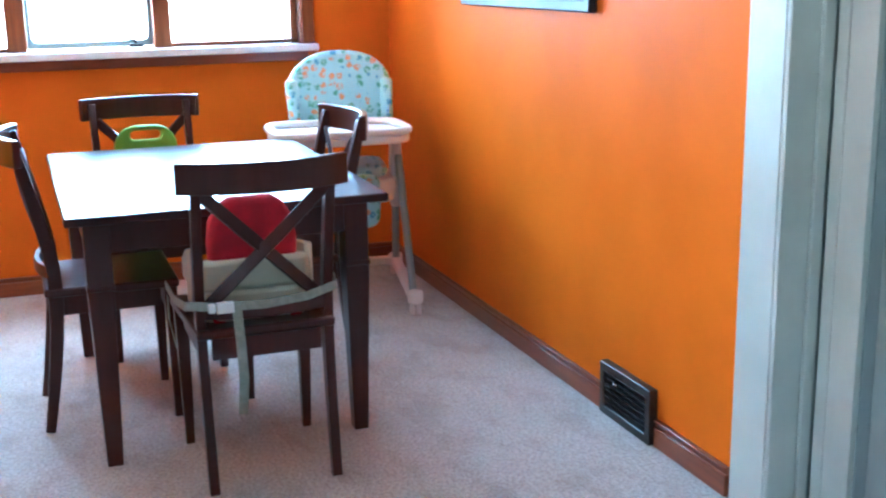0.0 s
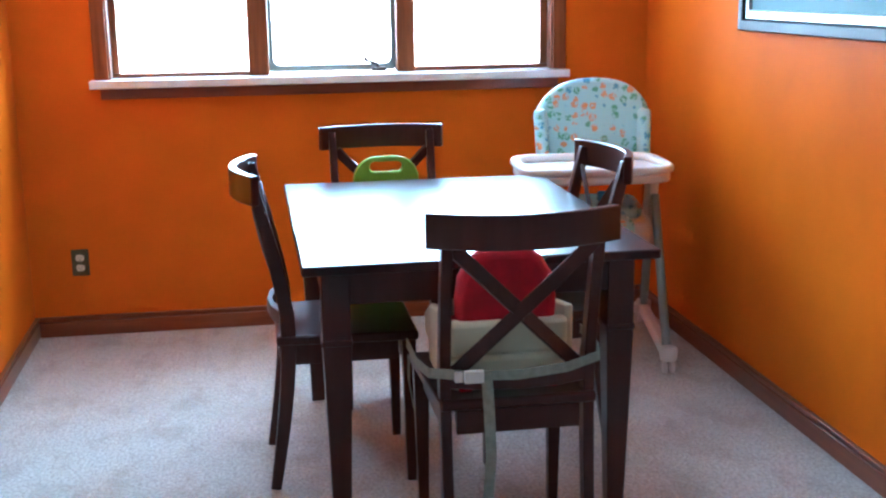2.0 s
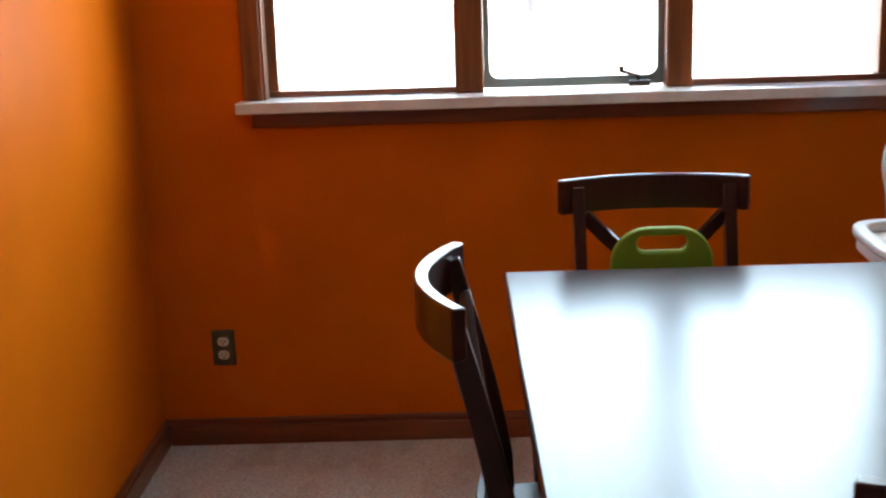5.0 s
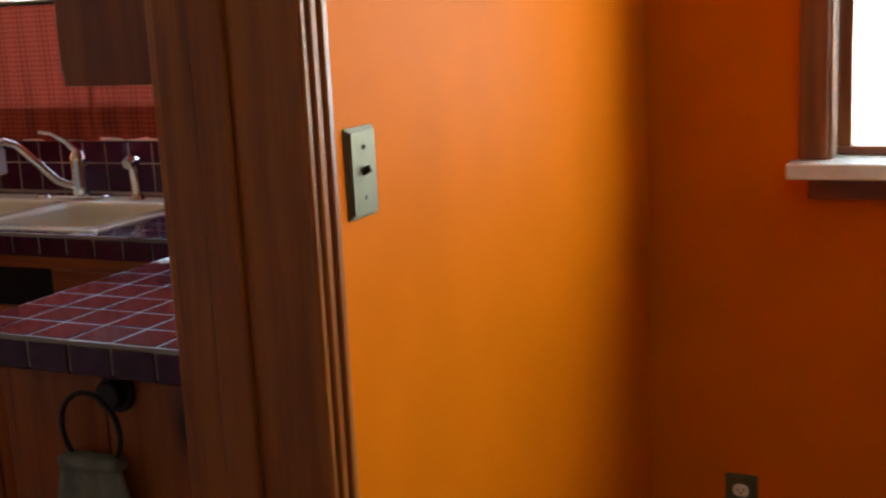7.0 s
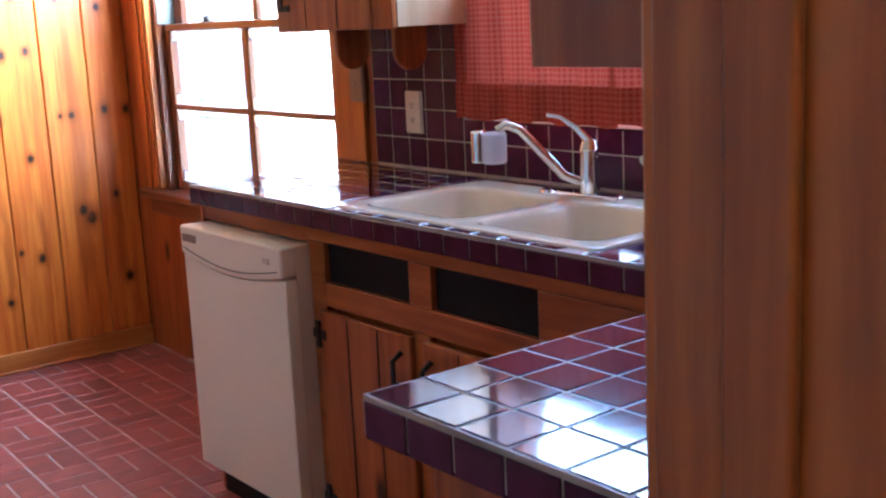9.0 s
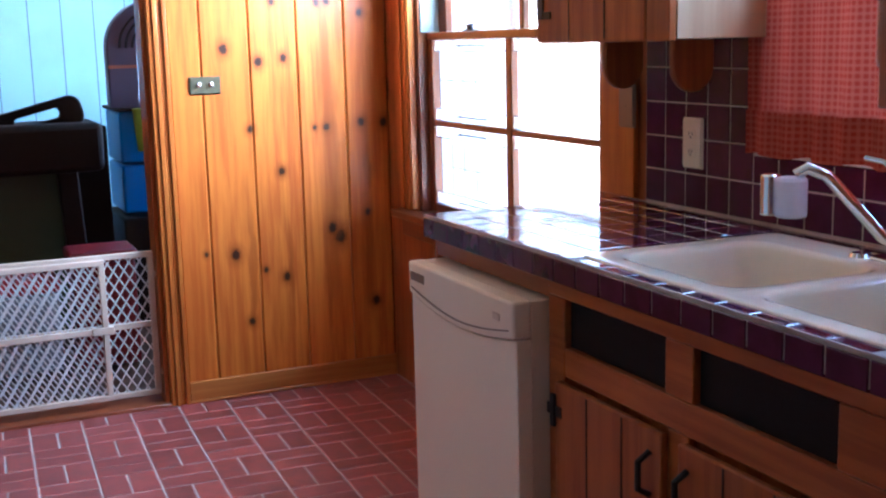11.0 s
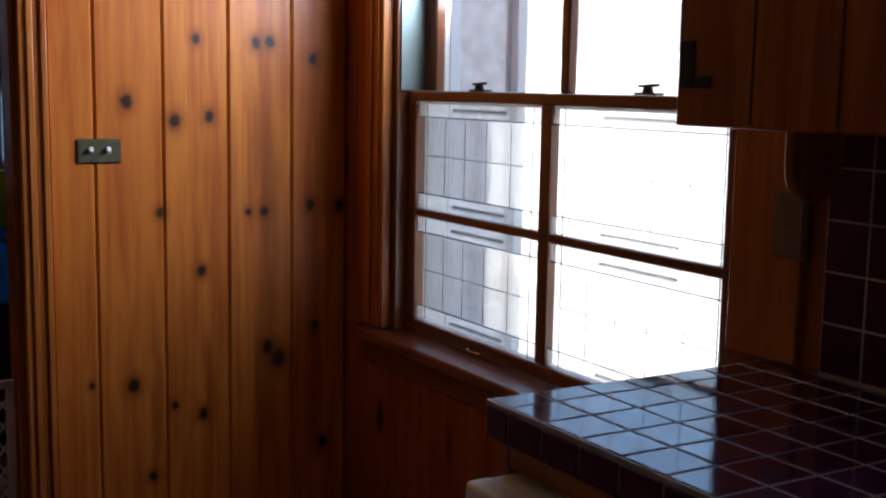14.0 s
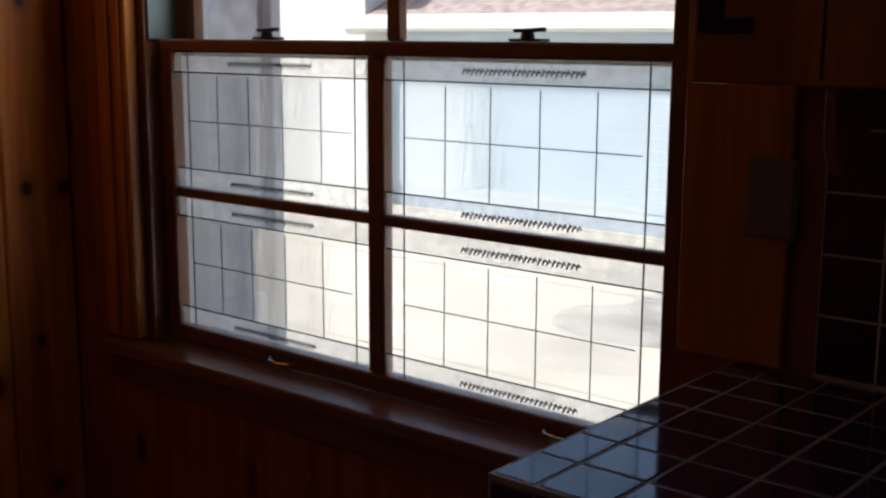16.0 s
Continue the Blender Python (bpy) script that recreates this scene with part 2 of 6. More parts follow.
        nt.links.new(ln.outputs["Value"], add.inputs[2])
        c = mix(nt, ramp(nt, add.outputs[0], kr * 3.6, kr * 1.2), c, mix(nt, 0.55, c, shade(dark, 0.55)))
        c = mix(nt, ramp(nt, add.outputs[0], kr * 2.0, kr * 1.05), c, shade(dark, 0.45))
        c = mix(nt, ramp(nt, add.outputs[0], kr * 1.35, kr * 0.95), c, knot_col)
    nt.links.new(c, b.inputs["Base Color"])
    b.inputs["Roughness"].default_value = rough
    b.inputs["Coat Weight"].default_value = coat
    b.inputs["Coat Roughness"].default_value = 0.15
    b.inputs["Specular IOR Level"].default_value = 0.28
    bump(nt, lines, 0.12, 0.001, b)
    return m


def glass_mat(name, tint=(1, 1, 1)):
    """A thin pane: clear, with reflections by its angle."""
    m, nt, b = material(name)
    nt.nodes.remove(b)
    tr = nt.nodes.new("ShaderNodeBsdfTransparent")
    tr.inputs[0].default_value = (*tint, 1)
    gl = nt.nodes.new("ShaderNodeBsdfGlossy")
    gl.inputs["Roughness"].default_value = 0.02
    lw = nt.nodes.new("ShaderNodeLayerWeight")
    pw = nt.nodes.new("ShaderNodeMath")
    pw.operation = "POWER"
    pw.inputs[1].default_value = 5.0
    nt.links.new(lw.outputs["Facing"], pw.inputs[0])
    fr = nt.nodes.new("ShaderNodeMath")
    fr.operation = "MULTIPLY_ADD"
    fr.inputs[1].default_value, fr.inputs[2].default_value = 0.7, 0.03
    nt.links.new(pw.outputs[0], fr.inputs[0])
    mx = nt.nodes.new("ShaderNodeMixShader")
    nt.links.new(fr.outputs[0], mx.inputs[0])
    nt.links.new(tr.outputs[0], mx.inputs[1])
    nt.links.new(gl.outputs[0], mx.inputs[2])
    nt.links.new(mx.outputs[0], nt.nodes["Material Output"].inputs[0])
    return m


def ripple_mat(name):
    """Clear film with fine upright ripples that bend what is seen through it."""
    m, nt, b = material(name)
    nt.nodes.remove(b)
    rf = nt.nodes.new("ShaderNodeBsdfRefraction")
    rf.inputs["IOR"].default_value = 1.12
    rf.inputs["Roughness"].default_value = 0.0
    rf.inputs["Color"].default_value = (0.97, 0.98, 0.98, 1)
    bp = nt.nodes.new("ShaderNodeBump")
    bp.inputs["Strength"].default_value, bp.inputs["Distance"].default_value = 0.5, 0.004
    nt.links.new(noise_tex(nt, coords(nt, (1, 1, 0.16)), 95, 2), bp.inputs["Height"])
    nt.links.new(bp.outputs[0], rf.inputs["Normal"])
    tr = nt.nodes.new("ShaderNodeBsdfTransparent")
    mx = nt.nodes.new("ShaderNodeMixShader")
    mx.inputs[0].default_value = 0.55
    nt.links.new(tr.outputs[0], mx.inputs[1])
    nt.links.new(rf.outputs[0], mx.inputs[2])
    nt.links.new(mx.outputs[0], nt.nodes["Material Output"].inputs[0])
    return m


def film_mat(name, veil):
    """Frosted film: part of the light goes straight, part is scattered."""
    m, nt, b = material(name)
    nt.nodes.remove(b)
    tr = nt.nodes.new("ShaderNodeBsdfTransparent")
    tl = nt.nodes.new("ShaderNodeBsdfTranslucent")
    tl.inputs[0].default_value = (0.86, 0.87, 0.84, 1)
    mx = nt.nodes.new("ShaderNodeMixShader")
    nt.links.new(mix(nt, ramp(nt, noise_tex(nt, coords(nt), 60, 2), 0.3, 0.7), (veil * 0.8,) * 3, (veil * 1.1,) * 3), mx.inputs[0])
    nt.links.new(tr.outputs[0], mx.inputs[1])
    nt.links.new(tl.outputs[0], mx.inputs[2])
    nt.links.new(mx.outputs[0], nt.nodes["Material Output"].inputs[0])
    return m


def carpet_mat():
    m, nt, b = material("carpet")
    v = coords(nt)
    speck = ramp(nt, noise_tex(nt, v, 95, 4, 0.75), 0.38, 0.62)
    mid = ramp(nt, noise_tex(nt, v, 26, 3), 0.35, 0.7)
    big = ramp(nt, noise_tex(nt, v, 2.2, 4), 0.35, 0.7)
    tread = ramp(nt, noise_tex(nt, coords(nt, (1.0, 0.55, 1)), 7, 4, 0.65), 0.46, 0.68)
    c = mix(nt, speck, (0.38, 0.345, 0.315), (0.66, 0.635, 0.60))
    c = mix(nt, mix(nt, 0.6, mid, big), c, mix(nt, 0.30, c, (0.30, 0.24, 0.19)))
    c = mix(nt, tread, c, mix(nt, 0.42, c, (0.27, 0.19, 0.14)))
    nt.links.new(c, b.inputs["Base Color"])
    b.inputs["Roughness"].default_value = 0.95
    b.inputs["Sheen Weight"].default_value = 0.2
    b.inputs["Specular IOR Level"].default_value = 0.15
    bump(nt, noise_tex(nt, v, 220, 3), 0.7, 0.006, b)
    return m


def curtain_mat():
    """Red woven check, thin enough to glow against the window."""
    m, nt, b = material("red_check_cloth")
    sep = nt.nodes.new("ShaderNodeSeparateXYZ")
    nt.links.new(coords(nt, at="Position"), sep.inputs[0])
    bars = []
    for ch in ("X", "Z"):
        mu = nt.nodes.new("ShaderNodeMath")
        mu.operation = "MULTIPLY"
        mu.inputs[1].default_value = 72.0
        nt.links.new(sep.outputs[ch], mu.inputs[0])
        fr = nt.nodes.new("ShaderNodeMath")
        fr.operation = "FRACT"
        nt.links.new(mu.outputs[0], fr.inputs[0])
        bars.append(ramp(nt, fr.outputs[0], 0.5, 0.62))
    c = mix(nt, bars[0], (0.38, 0.040, 0.022), (0.46, 0.085, 0.050))
    c = mix(nt, bars[1], c, mix(nt, 0.5, c, (0.52, 0.13, 0.08)))
    df = nt.nodes.new("ShaderNodeBsdfDiffuse")
    tl = nt.nodes.new("ShaderNodeBsdfTranslucent")
    mx = nt.nodes.new("ShaderNodeMixShader")
    mx.inputs[0].default_value = 0.05
    nt.nodes.remove(b)
    nt.links.new(c, df.inputs[0])
    nt.links.new(c, tl.inputs[0])
    nt.links.new(df.outputs[0], mx.inputs[1])
    nt.links.new(tl.outputs[0], mx.inputs[2])
    nt.links.new(mx.outputs[0], nt.nodes["Material Output"].inputs[0])
    return m


KNOTS = [(-4.485, 6.557, 1.329, .016), (-4.485, 6.688, 1.278, .016), (-4.485, 6.786, 1.291, .013), (-4.485, 7.097, 1.455, .013), (-4.485, 6.645, 1.029, .012),
         (-4.485, 6.760, 0.862, .013), (-4.485, 6.947, 1.022, .013), (-4.485, 7.089, 1.035, .014), (-4.485, 7.183, 1.030, .014), (-4.485, 7.104, 0.678, .011),
         (-4.485, 6.985, 0.590, .022), (-4.485, 6.955, 0.625, .018), (-4.485, 6.451, 0.567, .008), (-4.485, 6.564, 0.555, .017), (-4.485, 6.679, 0.486, .009), (-4.485, 6.761, 0.451, .014),
         (-4.485, 6.614, 0.289, .012), (-4.485, 7.129, 0.316, .015), (-4.485, 6.925, 1.495, .014), (-4.485, 6.965, 1.500, .014), (-4.485, 6.440, 1.215, .006), (-4.485, 6.90, 1.022, .008), (-4.485, 6.75, 1.50, .012)]
ORANGE = plain("orange_wall_paint", (0.64, 0.133, 0.004), 0.46, var=0.06, scale=3, fine=240, bmp=0.12, spec=0.02)
WHITE = plain("white_ceiling_paint", (0.78, 0.77, 0.74), 0.8, var=0.04, scale=2, fine=120, bmp=0.25)
CREAM_TRIM = plain("cream_trim_paint", (0.45, 0.46, 0.40), 0.45, var=0.05, bmp=0.05)
TAUPE = plain("grey_green_wall_paint", (0.26, 0.28, 0.26), 0.7, var=0.05)
CARPET = carpet_mat()
RED_TRIM = wood("reddish_varnished_trim", (0.30, 0.085, 0.030), (0.17, 0.042, 0.016), 0.3, "x", 0.4, 30)
RED_TRIM_Y = wood("reddish_varnished_trim_long", (0.30, 0.085, 0.030), (0.17, 0.042, 0.016), 0.3, "y", 0.4, 30)
RED_TRIM_Z = wood("reddish_varnished_upright", (0.47, 0.138, 0.022), (0.24, 0.058, 0.010), 0.36, "z", 0.08, 30)
ESPRESSO = wood("espresso_stained_wood", (0.062, 0.017, 0.012), (0.044, 0.011, 0.008), 0.28, "z", 0.2, 26, at="Object")
ESPRESSO_TOP = wood("espresso_table_top", (0.058, 0.016, 0.012), (0.026, 0.008, 0.007), 0.30, "y", 0.05, 22, at="Object")
PINE = wood("knotty_pine_board", (0.70, 0.228, 0.028), (0.42, 0.093, 0.010), 0.42, "z", 0.06, 34, KNOTS, streaks=((6.955, 0.040, 0.25, 1.55), (6.925, 0.018, 0.1, 0.9), (7.10, 0.03, 0.2, 1.2), (6.62, 0.015, 0.2, 0.9), (6.77, 0.016, 0.25, 0.85)))
PINE_PLAIN = wood("pine_casing", (0.58, 0.190, 0.028), (0.36, 0.090, 0.012), 0.38, "z", 0.15, 34)
PINE_Y = wood("pine_base_board", (0.54, 0.21, 0.045), (0.36, 0.11, 0.02), 0.38, "y", 0.15, 34)
CAB = wood("orange_pine_cabinet", (0.43, 0.118, 0.022), (0.23, 0.050, 0.009), 0.34, "z", 0.2, 30, loose=5.5)
CAB_X = wood("orange_pine_rail", (0.45, 0.125, 0.022), (0.25, 0.056, 0.010), 0.34, "x", 0.2, 30)
# varnished pine with the sink window's light painted into a paler colour
LIT_PINE = wood("window_lit_pine", (0.64, 0.42, 0.235), (0.50, 0.29, 0.14), 0.28, "z", 0.5, 16)
WIN_WOOD = wood("brown_window_wood", (0.30, 0.092, 0.026), (0.15, 0.040, 0.012), 0.32, "z", 0.35, 30)
WIN_WOOD_X = wood("brown_window_rail", (0.30, 0.10, 0.036), (0.16, 0.046, 0.018), 0.32, "x", 0.35, 30)
MARBLE = plain("white_marble", (0.72, 0.71, 0.68), 0.25, var=0.12, scale=9, bmp=0.0, coat=0.3, dirt=(0.55, 0.53, 0.5))
# same glaze as the wall tile; bluish sky reflection put into its violet base
TILE = plain("plum_sky_tint_tile", (0.052, 0.009, 0.046), 0.08, var=0.25, scale=18, fine=45, bmp=0.05, coat=0.4, per_piece=0.18, spec=0.65)
TOP_GROUT = plain("brownish_grout", (0.30, 0.225, 0.19), 0.45, var=0.2, scale=14)
WALL_TILE = plain("plum_wall_tile", (0.062, 0.009, 0.034), 0.18, var=0.25, scale=18, fine=45, bmp=0.05, per_piece=0.18, spec=0.3)
GROUT = plain("pale_grout", (0.45, 0.355, 0.295), 0.5, var=0.15, scale=12)
BRICK = plain("red_brick_tile", (0.215, 0.045, 0.038), 0.44, var=0.3, scale=16, fine=90, bmp=0.35, per_piece=0.3)
FLOOR_GROUT = plain("pale_floor_grout", (0.36, 0.29, 0.26), 0.85, var=0.15, scale=12)
BISQUE = plain("bisque_enamel", (0.83, 0.71, 0.54), 0.42, var=0.006, scale=0.7, bmp=0.02, coat=0.05)
BISQUE_DARK = plain("bisque_panel", (0.68, 0.55, 0.40), 0.3, var=0.03, bmp=0.02)
PORCELAIN = plain("cream_porcelain", (0.82, 0.70, 0.52), 0.16, var=0.03, bmp=0.0, coat=0.6)
CHROME = plain("chrome", (0.78, 0.78, 0.80), 0.08, 1.0, var=0.03, bmp=0.0)
BRASS = plain("aged_brass", (0.105, 0.090, 0.048), 0.48, 0.6, var=0.15, scale=40, bmp=0.1)
BRONZE = plain("dark_bronze", (0.055, 0.042, 0.036), 0.38, 0.6, var=0.2, scale=30, bmp=0.2)
BLACK = plain("black_iron", (0.014, 0.012, 0.012), 0.5, 0.3, var=0.2, bmp=0.2)
BLACK_FLAT = plain("black_panel", (0.006, 0.0055, 0.0055), 0.6, var=0.3, scale=30, bmp=0.2, spec=0.15)
IVORY = plain("ivory_plastic", (0.70, 0.58, 0.42), 0.35, var=0.03, bmp=0.0)
WHITE_PLASTIC = plain("white_plastic", (0.76, 0.73, 0.70), 0.35, var=0.03, bmp=0.02)
GREEN_PLASTIC = plain("lime_plastic", (0.25, 0.42, 0.04), 0.35, var=0.05, bmp=0.02)
RED_CLOTH = plain("red_padded_cloth", (0.50, 0.006, 0.024), 0.8, var=0.22, scale=20, fine=300, bmp=0.5)
CREAM_PLASTIC = plain("cream_booster_plastic", (0.70, 0.66, 0.48), 0.4, var=0.05, bmp=0.02)
STRAP = plain("grey_webbing", (0.26, 0.27, 0.22), 0.85, var=0.15, scale=60, fine=500, bmp=0.5)
TEAL_TUBE = plain("grey_teal_tube", (0.28, 0.36, 0.36), 0.35, 0.3, var=0.05, bmp=0.0)
BROWN_PLASTIC = plain("brown_plastic", (0.20, 0.11, 0.07), 0.4, var=0.05, bmp=0)
GREY_METAL = plain("grey_green_metal", (0.24, 0.28, 0.26), 0.4, 0.4, var=0.08, bmp=0.05)
TOWEL = plain("grey_green_terry", (0.20, 0.20, 0.15), 0.95, var=0.2, scale=30, fine=400, bmp=0.9)
GLASS = glass_mat("clear_pane")
FILM = film_mat("frosted_film", 0.24)
TEXTURED = ripple_mat("rippled_film")
LEAD = plain("dark_lead_line", (0.03, 0.035, 0.05), 0.5, var=0.1, bmp=0.0)
CURTAIN = curtain_mat()

def pad_mat():
    """Pale teal vinyl with scattered orange, green and blue motifs."""
    m, nt, b = material("patterned_vinyl")
    v = coords(nt, (1, 0.3, 1), at="Object")
    vo = nt.nodes.new("ShaderNodeTexVoronoi")
    vo.inputs["Scale"].default_value = 27
    vo.inputs["Randomness"].default_value = 0.7
    nt.links.new(v, vo.inputs["Vector"])
    add = nt.nodes.new("ShaderNodeMath")
    add.operation = "MULTIPLY_ADD"
    nt.links.new(noise_tex(nt, v, 60, 2), add.inputs[0])
    add.inputs[1].default_value = 0.45
    nt.links.new(vo.outputs["Distance"], add.inputs[2])
    sep = nt.nodes.new("ShaderNodeSeparateColor")
    nt.links.new(vo.outputs["Color"], sep.inputs[0])
    motif = mix(nt, ramp(nt, sep.outputs[0], 0.40, 0.42), (0.66, 0.27, 0.10), (0.12, 0.36, 0.22))
    motif = mix(nt, ramp(nt, sep.outputs[1], 0.60, 0.62), motif, (0.10, 0.33, 0.45))
    shape = nt.nodes.new("ShaderNodeMath")
    shape.operation = "MULTIPLY"
    nt.links.new(ramp(nt, add.outputs[0], 0.66, 0.58), shape.inputs[0])
    nt.links.new(ramp(nt, noise_tex(nt, v, 85, 2, 0.7), 0.40, 0.50), shape.inputs[1])
    c = mix(nt, shape.outputs[0], (0.40, 0.66, 0.66), motif)
    nt.links.new(c, b.inputs["Base Color"])
    b.inputs["Roughness"].default_value = 0.38
    bump(nt, noise_tex(nt, v, 12, 2), 0.3, 0.01, b)
    return m


PAD = pad_mat()
WEST, EAST, NORTH = 0.0, 2.63, 7.0          # dining room
KN, KE, KW = 7.205, -0.19, -4.485           # kitchen: north, east and west faces
HIGH = 2.44

# ---- large structure ----
structure("carpet_floor", boxes((-3.0, 2.95, -1.6, 3.93, -0.12, 0), (KE + 0.005, EAST + 0.3, 3.93, NORTH + 0.15, -0.12, 0)), CARPET, "speckled beige wall-to-wall carpet", "floor")
structure("kitchen_subfloor", boxes((KW - 0.15, KE + 0.005, 3.4, KN + 0.15, -0.12, -0.0022)), FLOOR_GROUT, "pale grout bed under the brick floor", "floor")
structure("playroom_floor", boxes((-8.2, KW - 0.15, 3.4, 8.6, -0.12, -0.004)), plain("dark_wood_floor", (0.10, 0.05, 0.03), 0.4), "dark wooden floor of the room beyond", "floor")
# unseen darker ceiling, added to weaken the kitchen's bounced light
structure("ceiling_kitchen", boxes((KW - 0.02, KE, 3.4, KN, HIGH - 0.03, HIGH)), plain("bounce_cut_tan", (0.40, 0.31, 0.21), 0.7, var=0.06, scale=3), "unseen tan kitchen ceiling added to cut bounced light", "ceiling")
structure("ceiling", boxes((-8.4, 3.1, -1.8, 7.42, HIGH, HIGH + 0.25), (-8.4, -4.4, 7.42, 7.75, HIGH, HIGH + 0.25)), WHITE, "plain white ceiling", "ceiling")

# dining window opening x .36-2.23, z 1.045-2.10
DW = (0.345, 2.235, 1.04, 2.12)
structure("wall_north_dining", boxes((WEST, DW[0], NORTH, NORTH + 0.2, 0, HIGH), (DW[1], EAST + 0.12, NORTH, NORTH + 0.2, 0, HIGH), (DW[0], DW[1], NORTH, NORTH + 0.2, 0, DW[2]), (DW[0], DW[1], NORTH, NORTH + 0.2, DW[3], HIGH)), ORANGE, "burnt orange painted plaster wall under the window")
structure("wall_east_dining", boxes((EAST, EAST + 0.12, 4.08, NORTH, 0, HIGH)), ORANGE, "burnt orange painted plaster wall")
JN, JS = 5.64, 4.70                          # doorway to the kitchen
structure("wall_west_dining", boxes((KE + 0.09, WEST, JN + 0.018, NORTH + 0.2, 0, HIGH), (KE + 0.09, WEST, 3.93, JS - 0.018, 0, HIGH), (KE + 0.09, WEST, JS - 0.018, JN + 0.018, 2.07, HIGH)), ORANGE, "burnt orange painted plaster wall beside the kitchen doorway")
structure("wall_east_kitchen", boxes((KE, KE + 0.09, JN + 0.018, KN + 0.2, 0, HIGH), (KE, KE + 0.09, 3.4, JS - 0.018, 0, HIGH), (KE, KE + 0.09, JS - 0.018, JN + 0.018, 2.07, HIGH)), PINE_PLAIN, "varnished pine wall beside the doorway")
# kitchen north wall: window A x -4.26..-2.88, z .69..2.06, window B over the sink x -2.2..-1.05, z 1.085..2.06
WA, WB = (-4.245, -2.885, 0.69, 2.04), (-2.19, -1.02, 1.085, 2.04)
structure("wall_north_kitchen", boxes((KW, WA[0], KN, KN + 0.2, 0, HIGH), (WA[1], WB[0], KN, KN + 0.2, 0, HIGH), (WB[1], KE, KN, KN + 0.2, 0, HIGH), (WA[0], WA[1], KN, KN + 0.2, 0, WA[2]), (WA[0], WA[1], KN, KN + 0.2, WA[3], HIGH), (WB[0], WB[1], KN, KN + 0.2, 0, WB[2]), (WB[0], WB[1], KN, KN + 0.2, WB[3], HIGH)), CAB, "brown varnished pine wall round the kitchen windows")
PD = (5.42, 6.285)                           # doorway in the pine wall
pine_wall = structure("wall_west_kitchen", boxes((KW - 0.13, KW - 0.02, PD[1], KN + 0.2, 0, HIGH), (KW - 0.13, KW - 0.02, 3.4, PD[0], 0, HIGH), (KW - 0.13, KW - 0.02, PD[0], PD[1], 2.05, HIGH)), CAB, "knotty pine board wall with a doorway")
structure("wall_south_kitchen", boxes((KW - 0.13, KE + 0.09, 3.28, 3.4, 0, HIGH)), CAB, "dark varnished pine wall")
structure("wall_divider", boxes((2.632, 2.76, 3.935, 4.08, 0, HIGH), (KE, 0.15, 3.8, 3.93, 0, HIGH), (0.15, 2.632, 3.935, 4.08, 2.1, HIGH)), TAUPE, "grey-green wall stub beside the wide opening")
structure("wall_east_living", boxes((2.76, 2.9, 3.775, 4.08, 0, HIGH), (2.76, 2.9, 2.95, 3.775, 2.05, HIGH), (2.76, 2.9, -1.6, 2.95, 0, HIGH)), TAUPE, "grey-green painted living room wall")
structure("wall_south_living", boxes((-3.0, 2.9, -1.75, -1.6, 0, HIGH)), TAUPE, "grey-green painted living room wall")
# opening added out of view to let light into the living room
structure("wall_west_living", boxes((-3.15, -3.0, -1.6, 0.2, 0, HIGH), (-3.15, -3.0, 2.4, 3.93, 0, HIGH), (-3.15, -3.0, 0.2, 2.4, 0, 0.7), (-3.15, -3.0, 0.2, 2.4, 2.1, HIGH)), TAUPE, "grey-green living room wall with an unseen, added window opening")
structure("wall_north_living", boxes((-3.0, KE, 3.8, 3.93, 0, HIGH)), TAUPE, "grey-green painted living room wall")
BLUE_WALL = plain("pale_blue_panelling", (0.40, 0.68, 0.80), 0.55, var=0.06, scale=3, bmp=0.1)
bw = boxes((-8.2, -8.05, 3.4, 8.6, 0, HIGH))
structure("wall_west_playroom", bw, BLUE_WALL, "pale blue board panelling")
structure("wall_south_playroom", boxes((-8.2, KW - 0.13, 3.28, 3.4, 0, HIGH)), PINE_PLAIN, "varnished pine wall")
# north opening is out of view, added for the playroom's fill lamp
structure("wall_north_playroom", boxes((-8.2, -7.3, 7.55, 7.7, 0, HIGH), (-5.5, -4.42, 7.55, 7.7, 0, HIGH), (-7.3, -5.5, 7.55, 7.7, 0, 0.8), (-7.3, -5.5, 7.55, 7.7, 2.1, HIGH), (-4.62, -4.42, 7.405, 7.55, 0, HIGH)), BLUE_WALL, "pale blue wall with an unseen, added window opening")

# trims of the dining room
def moulding(name, spans, material, label, h=0.085):
    bm = bmesh.new()
    for x0, x1, y0, y1, nx, ny in spans:
        for t, z0, z1 in ((0.016, 0.0, h - 0.022), (0.011, h - 0.022, h - 0.008), (0.018, h - 0.008, h)):
            box(bm, min(x0, x0 + nx * t), max(x1, x1 + nx * t), min(y0, y0 + ny * t), max(y1, y1 + ny * t), z0, z1)
    return structure(name, bm, material, label, "baseboard", 0.003)


moulding("baseboard_north", [(0.018, EAST - 0.018, NORTH, NORTH, 0, -1)], RED_TRIM, "reddish-brown varnished wooden baseboard")
moulding("baseboard_east", [(EAST, EAST, 4.10, 4.472, -1, 0), (EAST, EAST, 4.790, NORTH, -1, 0)], RED_TRIM_Y, "reddish-brown varnished wooden baseboard")
moulding("baseboard_west", [(WEST, WEST, JN + 0.075, NORTH, 1, 0)], RED_TRIM_Y, "reddish-brown varnished wooden baseboard")

